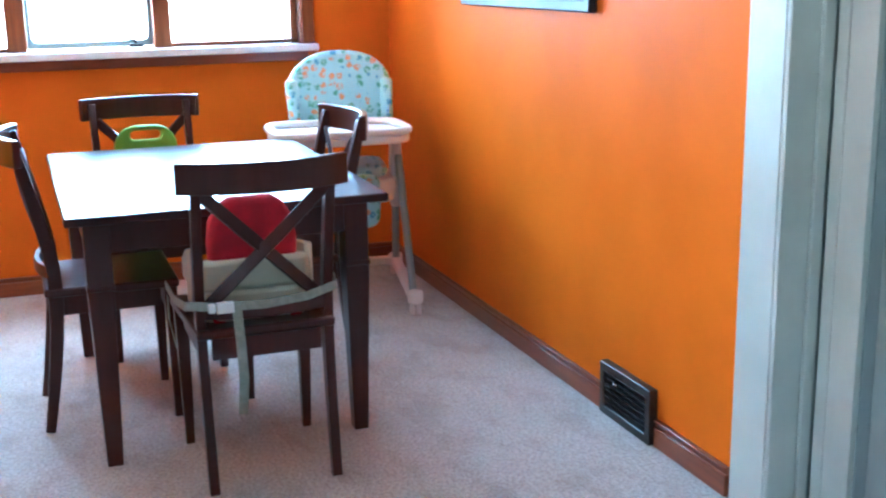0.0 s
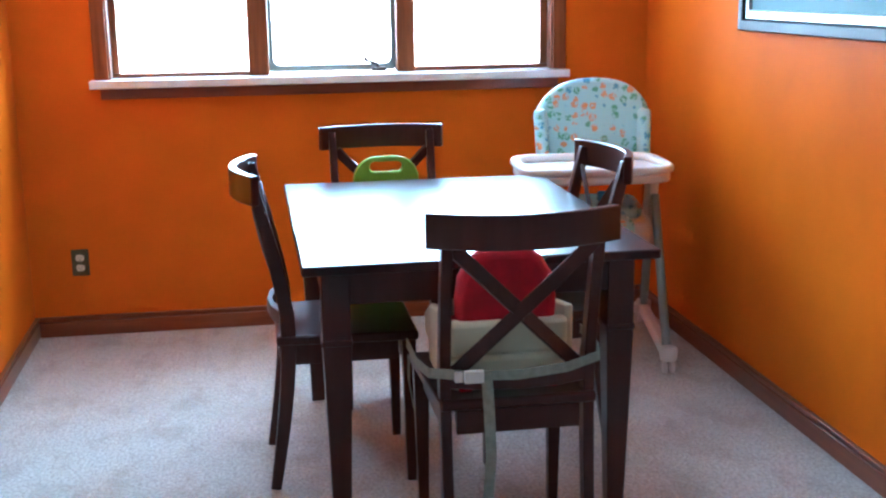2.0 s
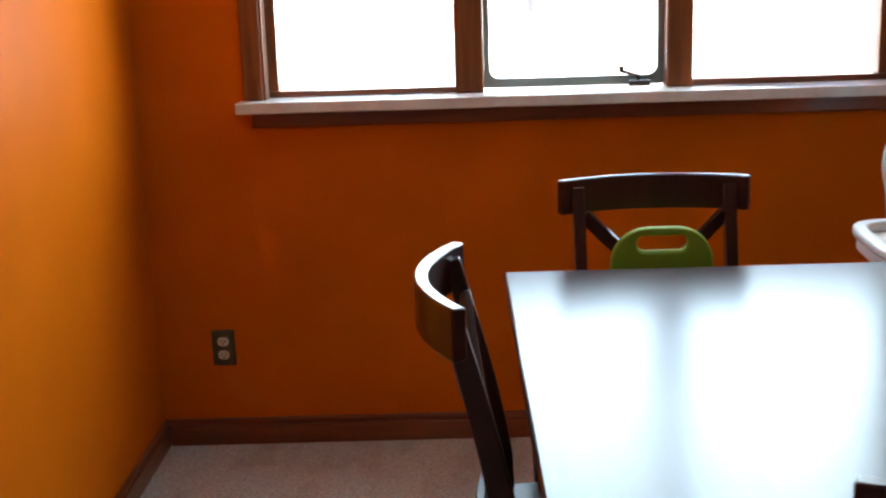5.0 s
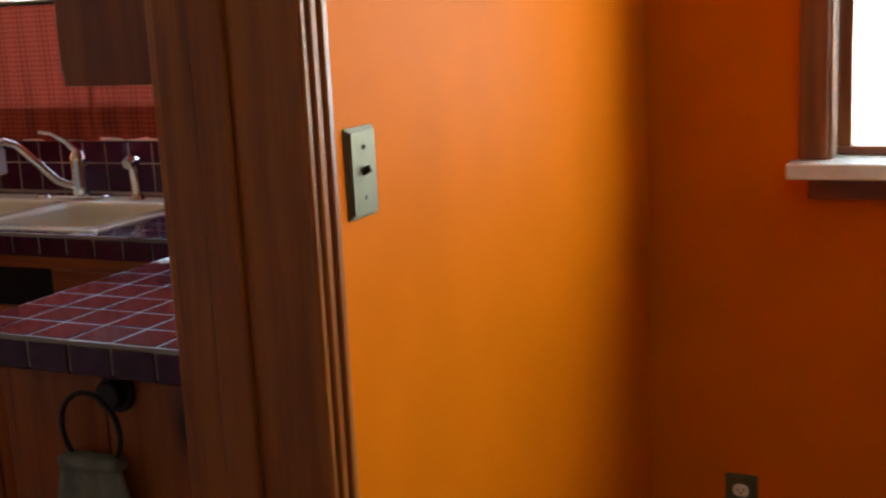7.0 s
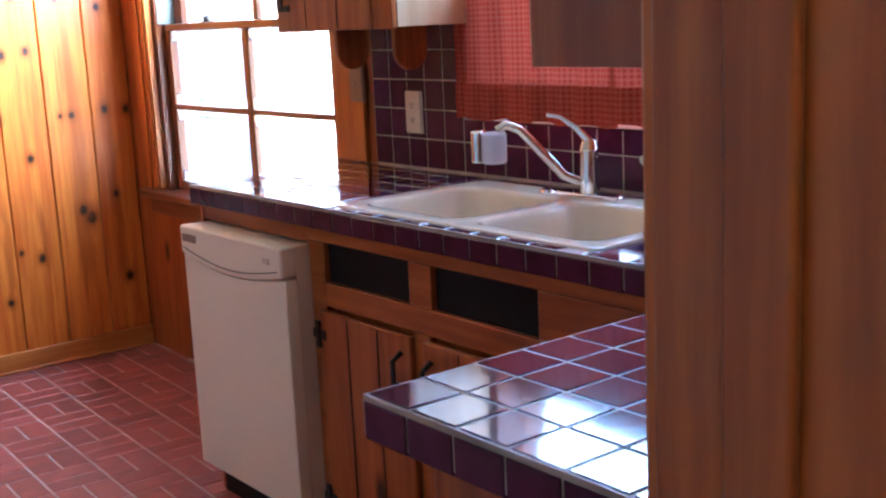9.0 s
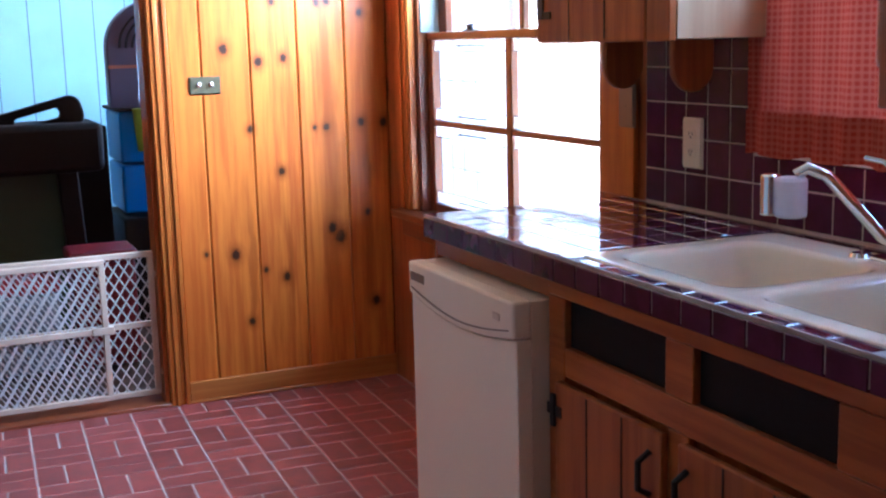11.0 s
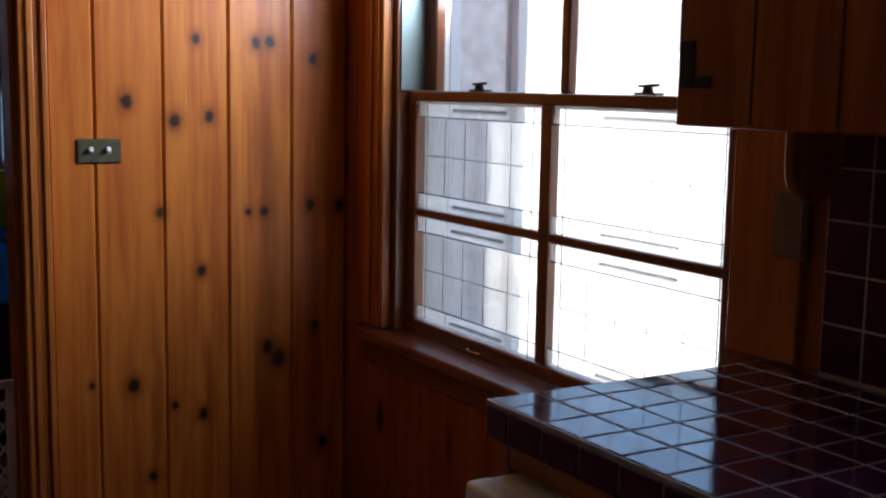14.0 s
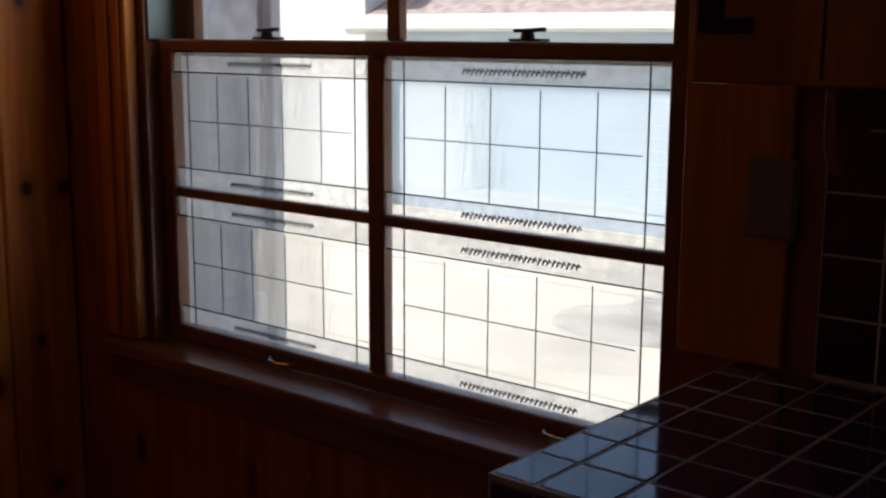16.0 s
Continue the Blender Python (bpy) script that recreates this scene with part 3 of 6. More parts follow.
# doorway between dining room and kitchen: jamb, stop and moulded casing
door_trim = thing("door_1", (KE, JN, 0), 0, "reddish-brown varnished wooden door casing, no door hung", "doorway", "", "structure")
part("jamb", boxes((KE, WEST + 0.004, JN, JN + 0.018, 0, 2.05), (KE, WEST + 0.004, JS - 0.018, JS, 0, 2.05), (KE, WEST + 0.004, JS - 0.018, JN + 0.018, 2.052, 2.068)), RED_TRIM_Z, door_trim, "", 0.002, True)
part("stop", boxes((KE + 0.055, KE + 0.10, JN - 0.010, JN - 0.0005, 0, 2.04), (KE + 0.055, KE + 0.10, JS + 0.0005, JS + 0.010, 0, 2.04)), RED_TRIM_Z, door_trim, "", 0.003, True)
cas = bmesh.new()
for s, y in ((1, JN + 0.001), (-1, JS - 0.001)):
    for a, b, t in ((0.0, 0.012, 0.006), (0.0125, 0.020, 0.011), (0.0205, 0.032, 0.008), (0.0325, 0.046, 0.013)):
        box(cas, WEST, WEST + t, min(y + s * a, y + s * b), max(y + s * a, y + s * b), 0, 2.07)
for a, b, t in ((0.0, 0.012, 0.006), (0.0125, 0.020, 0.011), (0.0205, 0.032, 0.008), (0.0325, 0.046, 0.013)):
    box(cas, WEST, WEST + t, JS, JN, 2.072 + a, 2.072 + b)
part("casing", cas, RED_TRIM_Z, door_trim, "", 0.0035, True)
part("kitchen_casing", boxes((KE - 0.014, KE, JN + 0.006, JN + 0.06, 0, 2.07), (KE - 0.014, KE, JS - 0.06, JS - 0.006, 0, 2.07)), RED_TRIM_Z, door_trim, "", 0.004, True)

# cream casing where the living room opens to the dining room, and the closed door beside it
cream = thing("trim_living", (2.57, 3.95, 0), 0, "pale grey-green painted casing of the wide opening", "casing", "", "structure")
part("jamb", boxes((2.612, 2.632, 3.936, 4.079, 0, 2.1)), CREAM_TRIM, cream, "", 0.003, True)
part("casing", boxes((2.614, 2.70, 3.920, 3.9355, 0, 2.1), (2.7005, 2.735, 3.914, 3.9355, 0, 2.1)), CREAM_TRIM, cream, "", 0.004, True)
living_door = thing("door_2", (2.75, 3.36, 0), 0, "grey-green closed living room door with pale casing", "door", "", "structure")
part("casing", boxes((2.742, 2.76, 3.778, 3.910, 0, 2.1), (2.737, 2.742, 3.87, 3.910, 0, 2.1), (2.742, 2.76, 2.83, 2.947, 0, 2.1)), CREAM_TRIM, living_door, "", 0.004, True)
part("leaf", boxes((2.79, 2.83, 2.955, 3.77, 0.012, 2.04)), plain("grey_green_door", (0.22, 0.24, 0.22), 0.5, var=0.06), living_door, "", 0.003, True)
part("door_handle", disc(disc(bmesh.new(), (2.765, 3.05, 1.0), 0.028, 0.05, "x"), (2.788, 3.05, 1.0), 0.035, 0.008, "x"), BRASS, living_door, "", 0.004, True)
structure("baseboard_living", boxes((2.744, 2.76, -1.6, 2.83, 0, 0.12)), CREAM_TRIM, "pale grey-green painted baseboard", "baseboard", 0.004)

# ---- dining window ----
win = thing("window_1", (1.29, NORTH, 1.04), 0, "three-part window with reddish wooden frame, middle casement shut", "window", "", "structure")
gy = NORTH + 0.085
part("casing", boxes((0.315, 0.372, NORTH - 0.016, NORTH, 1.06, 2.16), (0.372, 0.380, NORTH - 0.010, NORTH, 1.06, 2.12), (2.208, 2.265, NORTH - 0.016, NORTH, 1.06, 2.16), (2.200, 2.208, NORTH - 0.010, NORTH, 1.06, 2.12), (0.372, 2.208, NORTH - 0.016, NORTH, 2.105, 2.16)), WIN_WOOD, win, "", 0.004, True)
part("window_frame", boxes((0.345, 0.378, NORTH + 0.0005, NORTH + 0.18, 1.062, 2.12), (2.202, 2.235, NORTH + 0.0005, NORTH + 0.18, 1.062, 2.12), (0.378, 2.202, NORTH + 0.0005, NORTH + 0.18, 2.09, 2.12)), WIN_WOOD, win, "", 0.002, True)
part("mullion", boxes((0.928, 1.014, NORTH + 0.03, NORTH + 0.14, 1.062, 2.09)), WIN_WOOD, win, "", 0.006, True)
part("mullion", boxes((1.545, 1.624, NORTH + 0.03, NORTH + 0.14, 1.062, 2.09)), WIN_WOOD, win, "", 0.006, True)
part("sash_rail", boxes((0.380, 0.940, NORTH + 0.055, NORTH + 0.11, 1.062, 1.080), (1.612, 2.200, NORTH + 0.055, NORTH + 0.11, 1.062, 1.080)), WIN_WOOD_X, win, "", 0.003, True)
part("sash_stile", boxes((0.380, 0.410, NORTH + 0.055, NORTH + 0.11, 1.0805, 2.09), (2.168, 2.200, NORTH + 0.055, NORTH + 0.11, 1.0805, 2.09)), WIN_WOOD, win, "sunlit wooden sash stile", 0.003, True)
case = part("casement", outline_solid(bmesh.new(), rounded(0.540, 1.02, 0.012), 0.03, Matrix.Translation((1.280, gy + 0.03, 1.578)) @ Matrix.Rotation(math.pi / 2, 4, "X"), rounded(0.494, 0.965, 0.03)), GREY_METAL, win, "grey-green metal casement", 0.002, True)
cr = bmesh.new()
box(cr, 1.44, 1.50, gy - 0.045, gy - 0.012, 1.066, 1.082)
tube(cr, [(1.468, gy - 0.03, 1.083), (1.465, gy - 0.035, 1.097), (1.44, gy - 0.055, 1.104), (1.415, gy - 0.06, 1.112)], 0.006, 8)
disc(cr, (1.413, gy - 0.06, 1.118), 0.008, 0.018)
part("crank", cr, BRONZE, win, "dark metal casement crank", 0.0, True)
for x0, x1, z0 in ((0.392, 0.945, 1.075), (1.018, 1.542, 1.088), (1.607, 2.185, 1.075)):
    pn = part("pane", boxes((x0, x1, gy + 0.012, gy + 0.016, z0, 2.09)), GLASS, win, "", 0, True)
    pn.visible_shadow = False
part("window_sill", boxes((0.299, 2.268, 6.925, NORTH + 0.17, 1.028, 1.0605)), MARBLE, win, "white marble sill", 0.004, True)
part("apron", boxes((0.335, 2.232, NORTH - 0.020, NORTH - 0.0005, 0.982, 1.0275)), RED_TRIM, win, "", 0.004, True)

# ---- kitchen window with etched film on the lower sash ----
kwin = thing("window_2", (-3.565, KN, 0.70), 0, "double-hung brown wooden kitchen window with patterned film on the lower panes", "window", "", "structure")
ly = 7.278                                    # lower glass plane
GX = ((-4.170, -3.585), (-3.545, -2.951))
GZ = ((0.738, 1.028), (1.050, 1.343))
part("casing", boxes((-4.335, -4.250, KN - 0.018, KN, 0.705, 2.10), (-4.250, -4.235, KN - 0.012, KN + 0.02, 0.705, 2.06), (-4.300, -4.282, KN - 0.026, KN - 0.018, 0.705, 2.09), (-2.885, -2.72, KN - 0.016, KN, 0.922, 2.10), (-4.235, -2.885, KN - 0.018, KN, 2.045, 2.10)), PINE_PLAIN, kwin, "", 0.004, True)
part("window_frame", boxes((-4.245, -4.212, KN + 0.0205, KN + 0.19, 0.70, 2.04), (-2.918, -2.885, KN + 0.0005, KN + 0.19, 0.70, 2.04), (-4.212, -2.918, KN + 0.0005, KN + 0.19, 2.01, 2.04), (-4.245, -2.885, KN + 0.05, KN + 0.19, 0.692, 0.70)), WIN_WOOD, kwin, "", 0.002, True)
part("track", boxes((-4.212, -4.205, KN + 0.03, KN + 0.12, 1.372, 2.01)), GREY_METAL, kwin, "metal sash track", 0, True)
part("outer_frame", boxes((-4.2115, -4.200, ly + 0.0195, KN + 0.18, 0.7035, 1.334), (-2.931, -2.9185, ly + 0.0195, KN + 0.18, 0.7035, 1.334), (-4.2115, -4.200, ly + 0.0655, KN + 0.18, 1.335, 2.008), (-2.931, -2.9185, ly + 0.0655, KN + 0.18, 1.335, 2.008)), plain("white_outer_paint", (0.76, 0.78, 0.78), 0.5, var=0.06), kwin, "white painted outer frame", 0.002, True)
part("lower_stile", boxes((-4.207, -4.170, ly - 0.018, ly + 0.018, 0.703, 1.372), (-2.951, -2.920, ly - 0.018, ly + 0.018, 0.703, 1.372)), WIN_WOOD, kwin, "", 0.005, True)
part("lower_rail", boxes((-4.170, -2.951, ly - 0.018, ly + 0.018, 0.703, 0.738), (-4.207, -2.920, ly - 0.020, ly + 0.020, 1.343, 1.3715)), WIN_WOOD_X, kwin, "", 0.005, True)
part("muntin", boxes((-3.585, -3.545, ly - 0.015, ly + 0.015, 0.7385, 1.3425)), WIN_WOOD, kwin, "", 0.005, True)
part("muntin", boxes((-4.1695, -3.5855, ly - 0.013, ly + 0.013, 1.028, 1.050), (-3.5445, -2.9515, ly - 0.013, ly + 0.013, 1.028, 1.050)), WIN_WOOD_X, kwin, "", 0.005, True)
uy = ly + 0.048
part("upper_stile", boxes((-4.210, -4.150, uy - 0.016, uy + 0.016, 1.335, 2.01), (-2.975, -2.920, uy - 0.016, uy + 0.016, 1.335, 2.01)), WIN_WOOD, kwin, "", 0.005, True)
part("upper_muntin", boxes((-3.580, -3.550, uy - 0.014, uy + 0.014, 1.371, 1.975)), WIN_WOOD, kwin, "", 0.005, True)
part("upper_rail", boxes((-4.150, -2.975, uy - 0.016, uy + 0.016, 1.335, 1.370), (-4.150, -2.975, uy - 0.016, uy + 0.016, 1.975, 2.01)), WIN_WOOD_X, kwin, "", 0.005, True)
for x0, x1 in ((-4.152, -3.578), (-3.552, -2.973)):
    pn = part("pane", boxes((x0, x1, uy - 0.002, uy + 0.002, 1.369, 1.977)), GLASS, kwin, "", 0, True)
    pn.visible_shadow = False
for x0, x1 in GX:
    for z0, z1 in GZ:
        pn = part("pane", boxes((x0 - 0.002, x1 + 0.002, ly - 0.002, ly + 0.002, z0 - 0.002, z1 + 0.002)), GLASS, kwin, "", 0, True)
        pn.visible_shadow = False
        w, h = x1 - x0, z1 - z0
        fx0, fx1, fz0, fz1 = x0 + 0.045, x1 - 0.040, z0 + 0.043, z1 - 0.042
        bord = boxes((x0, x1, ly - 0.0041, ly - 0.0037, fz1 + 0.002, z1), (x0, x1, ly - 0.0041, ly - 0.0037, z0, fz0 - 0.002))
        film = part("film_border", bord, FILM, kwin, "frosted border film", 0, True)
        film.visible_shadow = False
        veil = part("film_field", boxes((fx0 + 0.002, fx1 - 0.002, ly - 0.0041, ly - 0.0037, fz0, fz1)), TEXTURED, kwin, "clear rippled film", 0, True)
        veil.visible_shadow = False
        lines = bmesh.new()
        for xx in (fx0, fx1):
            box(lines, xx - 0.0014, xx + 0.0014, ly - 0.0056, ly - 0.0042, z0, z1)
        for zz in (fz0, fz1):
            box(lines, x0, x1, ly - 0.0058, ly - 0.0046, zz - 0.0014, zz + 0.0014)
        for k in (0.192, 0.39, 0.595, 0.815):
            xx = fx0 + (fx1 - fx0) * k
            box(lines, xx - 0.0009, xx + 0.0009, ly - 0.0054, ly - 0.0042, fz0, fz1 - 0.008)
        zm = fz0 + (fz1 - fz0) * 0.50
        box(lines, fx0, fx1 - 0.01, ly - 0.0057, ly - 0.0045, zm - 0.0009, zm + 0.0009)
        part("lead_lines", lines, LEAD, kwin, "", 0, True)
        scroll = bmesh.new()
        for zc in (z1 - 0.023, z0 + 0.0185):
            a, b = x0 + w * 0.305, x0 + w * 0.735
            k = 26
            for i in range(k):
                u = a + (b - a) * i / k
                j = 0.0012 * math.sin(i * 2.1)
                beam(scroll, (u, ly - 0.005, zc - 0.0055 + j), (u + 0.006, ly - 0.005, zc + 0.0055 + j), 0.001, 0.0030)
                beam(scroll, (u + 0.004, ly - 0.0052, zc + 0.005 - j), (u + 0.010, ly - 0.0052, zc + 0.001 - j), 0.001, 0.0028)
        part("scrollwork", scroll, LEAD, kwin, "small dark scroll band", 0, True)
for xx in (-3.87, -3.225):
    la = bmesh.new()
    box(la, xx - 0.035, xx + 0.03, ly - 0.012, ly + 0.016, 1.3718, 1.377)
    disc(la, (xx - 0.004, ly, 1.383), 0.013, 0.012, "z", 14, 0.010)
    beam(la, (xx - 0.004, ly - 0.002, 1.390), (xx + 0.035, ly - 0.008, 1.392), 0.012, 0.007)
    beam(la, (xx - 0.03, ly, 1.390), (xx - 0.004, ly - 0.002, 1.390), 0.010, 0.006)
    part("sash_lock", la, BRONZE, kwin, "dark metal sash lock", 0.001, True)
    hd = bmesh.new()
    xc = xx + (0.05 if xx < -3.5 else 0.10)
    tube(hd, [(xc - 0.035, ly - 0.018, 0.722), (xc - 0.03, ly - 0.036, 0.718), (xc, ly - 0.04, 0.716), (xc + 0.03, ly - 0.036, 0.718), (xc + 0.035, ly - 0.018, 0.722)], 0.0035, 8)
    part("sash_lift", hd, CHROME, kwin, "small pale metal sash lift", 0, True)
part("window_sill", boxes((-4.36, -2.72, 7.150, ly - 0.0185, 0.672, 0.7025)), WIN_WOOD_X, kwin, "", 0.006, True)
part("apron", boxes((-4.335, -2.79, KN - 0.016, KN - 0.0005, 0.60, 0.671)), WIN_WOOD_X, kwin, "", 0.004, True)

# ---- window over the sink ----
swin = thing("window_3", (-1.6, KN, 1.085), 0, "wooden window over the sink behind a cafe curtain", "window", "", "structure")
part("window_frame", boxes((WB[0], WB[0] + 0.04, KN - 0.012, KN + 0.18, 1.10, 2.04), (WB[1] - 0.04, WB[1], KN - 0.012, KN + 0.18, 1.10, 2.04), (WB[0] + 0.04, WB[1] - 0.04, KN, KN + 0.18, 2.0, 2.04), (WB[0] + 0.04, WB[1] - 0.04, KN + 0.07, KN + 0.10, 1.54, 1.575), (-1.62, -1.59, KN + 0.07, KN + 0.10, 1.10, 2.0)), WIN_WOOD, swin, "", 0.003, True)
pn = part("pane", boxes((WB[0] + 0.04, WB[1] - 0.04, KN + 0.084, KN + 0.088, 1.10, 2.0)), GLASS, swin, "", 0, True)
pn.visible_shadow = False
part("window_sill", boxes((WB[0] - 0.03, WB[1] + 0.03, KN - 0.022, KN + 0.18, 1.074, 1.0885)), plain("white_sill_paint", (0.72, 0.68, 0.62), 0.4, var=0.05), swin, "white painted sill", 0.005, True)

# ---- pine boards of the kitchen's west wall ----
base_b = thing("trim_pine_doorway", (KW, PD[1], 0), 0, "honey pine doorway casing", "casing", "", "structure")
cb = bmesh.new()
for a, b, t in ((0.0, 0.018, 0.018), (0.0185, 0.036, 0.026), (0.0365, 0.052, 0.021), (0.0525, 0.068, 0.030)):
    box(cb, KW - 0.02, KW - 0.02 + t + 0.012, PD[1] + a, PD[1] + b, 0, 2.07)
    box(cb, KW - 0.02, KW - 0.02 + t + 0.012, PD[0] - b, PD[0] - a, 0, 2.07)
part("casing", cb, PINE_PLAIN, base_b, "", 0.003, True)
part("jamb", boxes((KW - 0.13, KW - 0.021, PD[1] - 0.018, PD[1] - 0.0005, 0, 2.05), (KW - 0.13, KW - 0.021, PD[0] + 0.0005, PD[0] + 0.018, 0, 2.05)), RED_TRIM_Z, base_b, "", 0.003, True)
part("threshold", boxes((KW - 0.14, KW + 0.01, PD[0], PD[1], -0.006, 0.012)), RED_TRIM_Y, base_b, "dark wooden threshold", 0.004, True)
structure("baseboard_pine", boxes((KW, KW + 0.014, PD[1] + 0.069, KN, 0.0, 0.083), (KW + 0.014, KW + 0.022, PD[1] + 0.069, KN, 0.0, 0.012)), PINE_Y, "honey pine baseboard", "baseboard", 0.004)

# ---- dining table ----
table = thing("dining_table", (1.482, 5.483, 0), 0, "dark espresso wooden dining table with tapered legs", "table")
hx, hy = 0.455, 0.625
part("tabletop", boxes((-hx, hx, -hy, hy, 0.727, 0.752)), ESPRESSO_TOP, table, "", 0.005)
part("apron", boxes((-hx + 0.075, hx - 0.075, -hy + 0.065, -hy + 0.085, 0.635, 0.7265)), ESPRESSO, table, "", 0.003)
part("apron", boxes((-hx + 0.075, hx - 0.075, hy - 0.085, hy - 0.065, 0.635, 0.7265)), ESPRESSO, table, "", 0.003)
part("apron", boxes((-hx + 0.055, -hx + 0.075, -hy + 0.075, hy - 0.075, 0.635, 0.7265)), ESPRESSO, table, "", 0.003)
part("apron", boxes((hx - 0.075, hx - 0.055, -hy + 0.075, hy - 0.075, 0.635, 0.7265)), ESPRESSO, table, "", 0.003)
for sx in (-1, 1):
    for sy in (-1, 1):
        leg = bmesh.new()
        cx, cy = sx * (hx - 0.085), sy * (hy - 0.095)
        beam(leg, (cx, cy, 0.0), (cx, cy, 0.7265), 0.044, 0.044, (0, 1, 0), 0.074, 0.074)
        bmesh.ops.bisect_plane(leg, geom=leg.verts[:] + leg.edges[:] + leg.faces[:], plane_co=(0, 0, 0.51), plane_no=(0, 0, 1))
        for v in leg.verts:
            if v.co.z > 0.5:
                v.co.x, v.co.y = cx + math.copysign(0.036, v.co.x - cx), cy + math.copysign(0.036, v.co.y - cy)
        lg = part("leg", leg, ESPRESSO, table, "", 0.003)
        part("band", beam(bmesh.new(), (cx, cy, 0.528), (cx, cy, 0.544), 0.078, 0.078, (0, 1, 0)), ESPRESSO, lg, "", 0.003)


def chair(place, turn, label):
    """X-back dining chair facing +y."""
    ob = thing("dining_chair", place, turn, label, "chair", "chairs round the table")
    part("seat", outline_solid(bmesh.new(), [(-0.21, 0.215), (0.21, 0.215), (0.19, -0.185), (-0.19, -0.185)], 0.028, Matrix.Translation((0, 0, 0.432))), ESPRESSO, ob, "", 0.008, False, 3)
    part("seat_frame", boxes((-0.165, 0.165, 0.168, 0.186, 0.372, 0.4315), (-0.15, 0.15, -0.178, -0.160, 0.372, 0.4315), (-0.180, -0.162, -0.15, 0.16, 0.372, 0.4315), (0.162, 0.180, -0.15, 0.16, 0.372, 0.4315)), ESPRESSO, ob, "", 0.002)
    for s in (-1, 1):
        part("leg", beam(bmesh.new(), (s * 0.180, 0.190, 0), (s * 0.183, 0.188, 0.4315), 0.026, 0.026, (0, 1, 0), 0.040, 0.040), ESPRESSO, ob, "", 0.003)
        post = bmesh.new()
        pts, ws = [], []
        for k in range(13):
            z = 0.90 * k / 12
            y = -0.205 + 0.055 * math.sin(min(1, z / 0.5) * math.pi / 2) if z < 0.5 else -0.150 - 0.085 * ((z - 0.5) / 0.40) ** 1.25
            pts.append((s * (0.172 + 0.006 * z), y, z))
            ws.append(0.030 + 0.012 * math.sin(math.pi * min(1, z / 0.9)))
        sweep_rect(post, pts, 0.027, ws, (0, 1, 0))
        part("back_post", post, ESPRESSO, ob, "", 0.003)
    rail = bmesh.new()
    arc = []
    for k in range(15):
        u = -1 + 2 * k / 14
        arc.append((u * 0.222, -0.222 - 0.062 * (1 - u * u), 0.880))
    sweep_rect(rail, arc, 0.024, 0.082)
    part("top_rail", rail, ESPRESSO, ob, "", 0.004)
    low = bmesh.new()
    sweep_rect(low, [(-0.172, -0.158, 0.505), (-0.09, -0.186, 0.505), (0, -0.196, 0.505), (0.09, -0.186, 0.505), (0.172, -0.158, 0.505)], 0.018, 0.04)
    part("lower_rail", low, ESPRESSO, ob, "", 0.003)
    for s in (-1, 1):
        slat = bmesh.new()
        pts = []
        for k in range(9):
            u = k / 8
            x = s * (-0.165 + 0.33 * u)
            z = 0.836 - 0.329 * u
            y = -0.150 - 0.085 * max(0, (z - 0.5) / 0.40) ** 1.25 - 0.012 * (1 - (x / 0.17) ** 2) + 0.005 * s
            pts.append((x, y, z))
        sweep_rect(slat, pts, 0.014, 0.034, (0, 0.2, 1))
        part("cross_slat", slat, ESPRESSO, ob, "", 0.002)
    return ob


chair((1.520, 4.840, 0), 0, "dark espresso X-back chair with a child's booster seat strapped on")
chair((1.150, 5.452, 0), -90, "dark espresso X-back dining chair, pulled in empty")
chair((1.390, 6.075, 0), 180, "dark espresso X-back chair holding a lime booster")
chair((1.760, 5.527, 0), 93.6, "dark espresso X-back dining chair beside the high chair")

# ---- booster seats ----
boost = thing("booster_seat", (1.508, 4.860, 0.460), 0, "cream and red child's booster seat strapped to the chair", "booster seat")
body = bmesh.new()
outline_solid(body, rounded(0.315, 0.30, 0.06), 0.085, Matrix.Translation((0, 0, 0)))
outline_solid(body, rounded(0.295, 0.045, 0.02), 0.085, Matrix.Translation((0, -0.125, 0.0855)))
part("base", body, CREAM_PLASTIC, boost, "", 0.012, False, 3)
for s in (-1, 1):
    part("side_panel", outline_solid(bmesh.new(), [(-0.13, 0.0), (0.13, 0.0), (0.13, 0.06), (0.05, 0.10), (-0.13, 0.13)], 0.022, Matrix.Translation((s * 0.152 - 0.011, 0, 0.07)) @ Matrix.Rotation(math.pi / 2, 4, "Z") @ Matrix.Rotation(math.pi / 2, 4, "X")), CREAM_PLASTIC, boost, "", 0.008, False, 3)
back = bmesh.new()
outline_solid(back, [(-0.122, -0.095), (0.122, -0.095), (0.124, -0.03), (0.116, 0.025), (0.088, 0.070), (0.060, 0.088), (-0.060, 0.088), (-0.088, 0.070), (-0.116, 0.025), (-0.124, -0.03)], 0.055, Matrix.Translation((0, -0.070, 0.247)) @ Matrix.Rotation(math.pi / 2 - 0.05, 4, "X"))
part("backrest", back, RED_CLOTH, boost, "red padded backrest", 0.022, False, 4)
part("seat_pad", outline_solid(bmesh.new(), rounded(0.26, 0.20, 0.05), 0.03, Matrix.Translation((0, 0.03, 0.0855))), RED_CLOTH, boost, "red padded seat", 0.01, False, 3)
strap = bmesh.new()
sweep_rect(strap, [(-0.225, 0.02, 0.080), (-0.222, -0.14, 0.078), (-0.205, -0.212, 0.076), (-0.12, -0.232, 0.070), (0, -0.242, 0.068), (0.12, -0.234, 0.076), (0.205, -0.212, 0.092), (0.222, -0.14, 0.09), (0.225, 0.02, 0.09)], 0.003, 0.024)
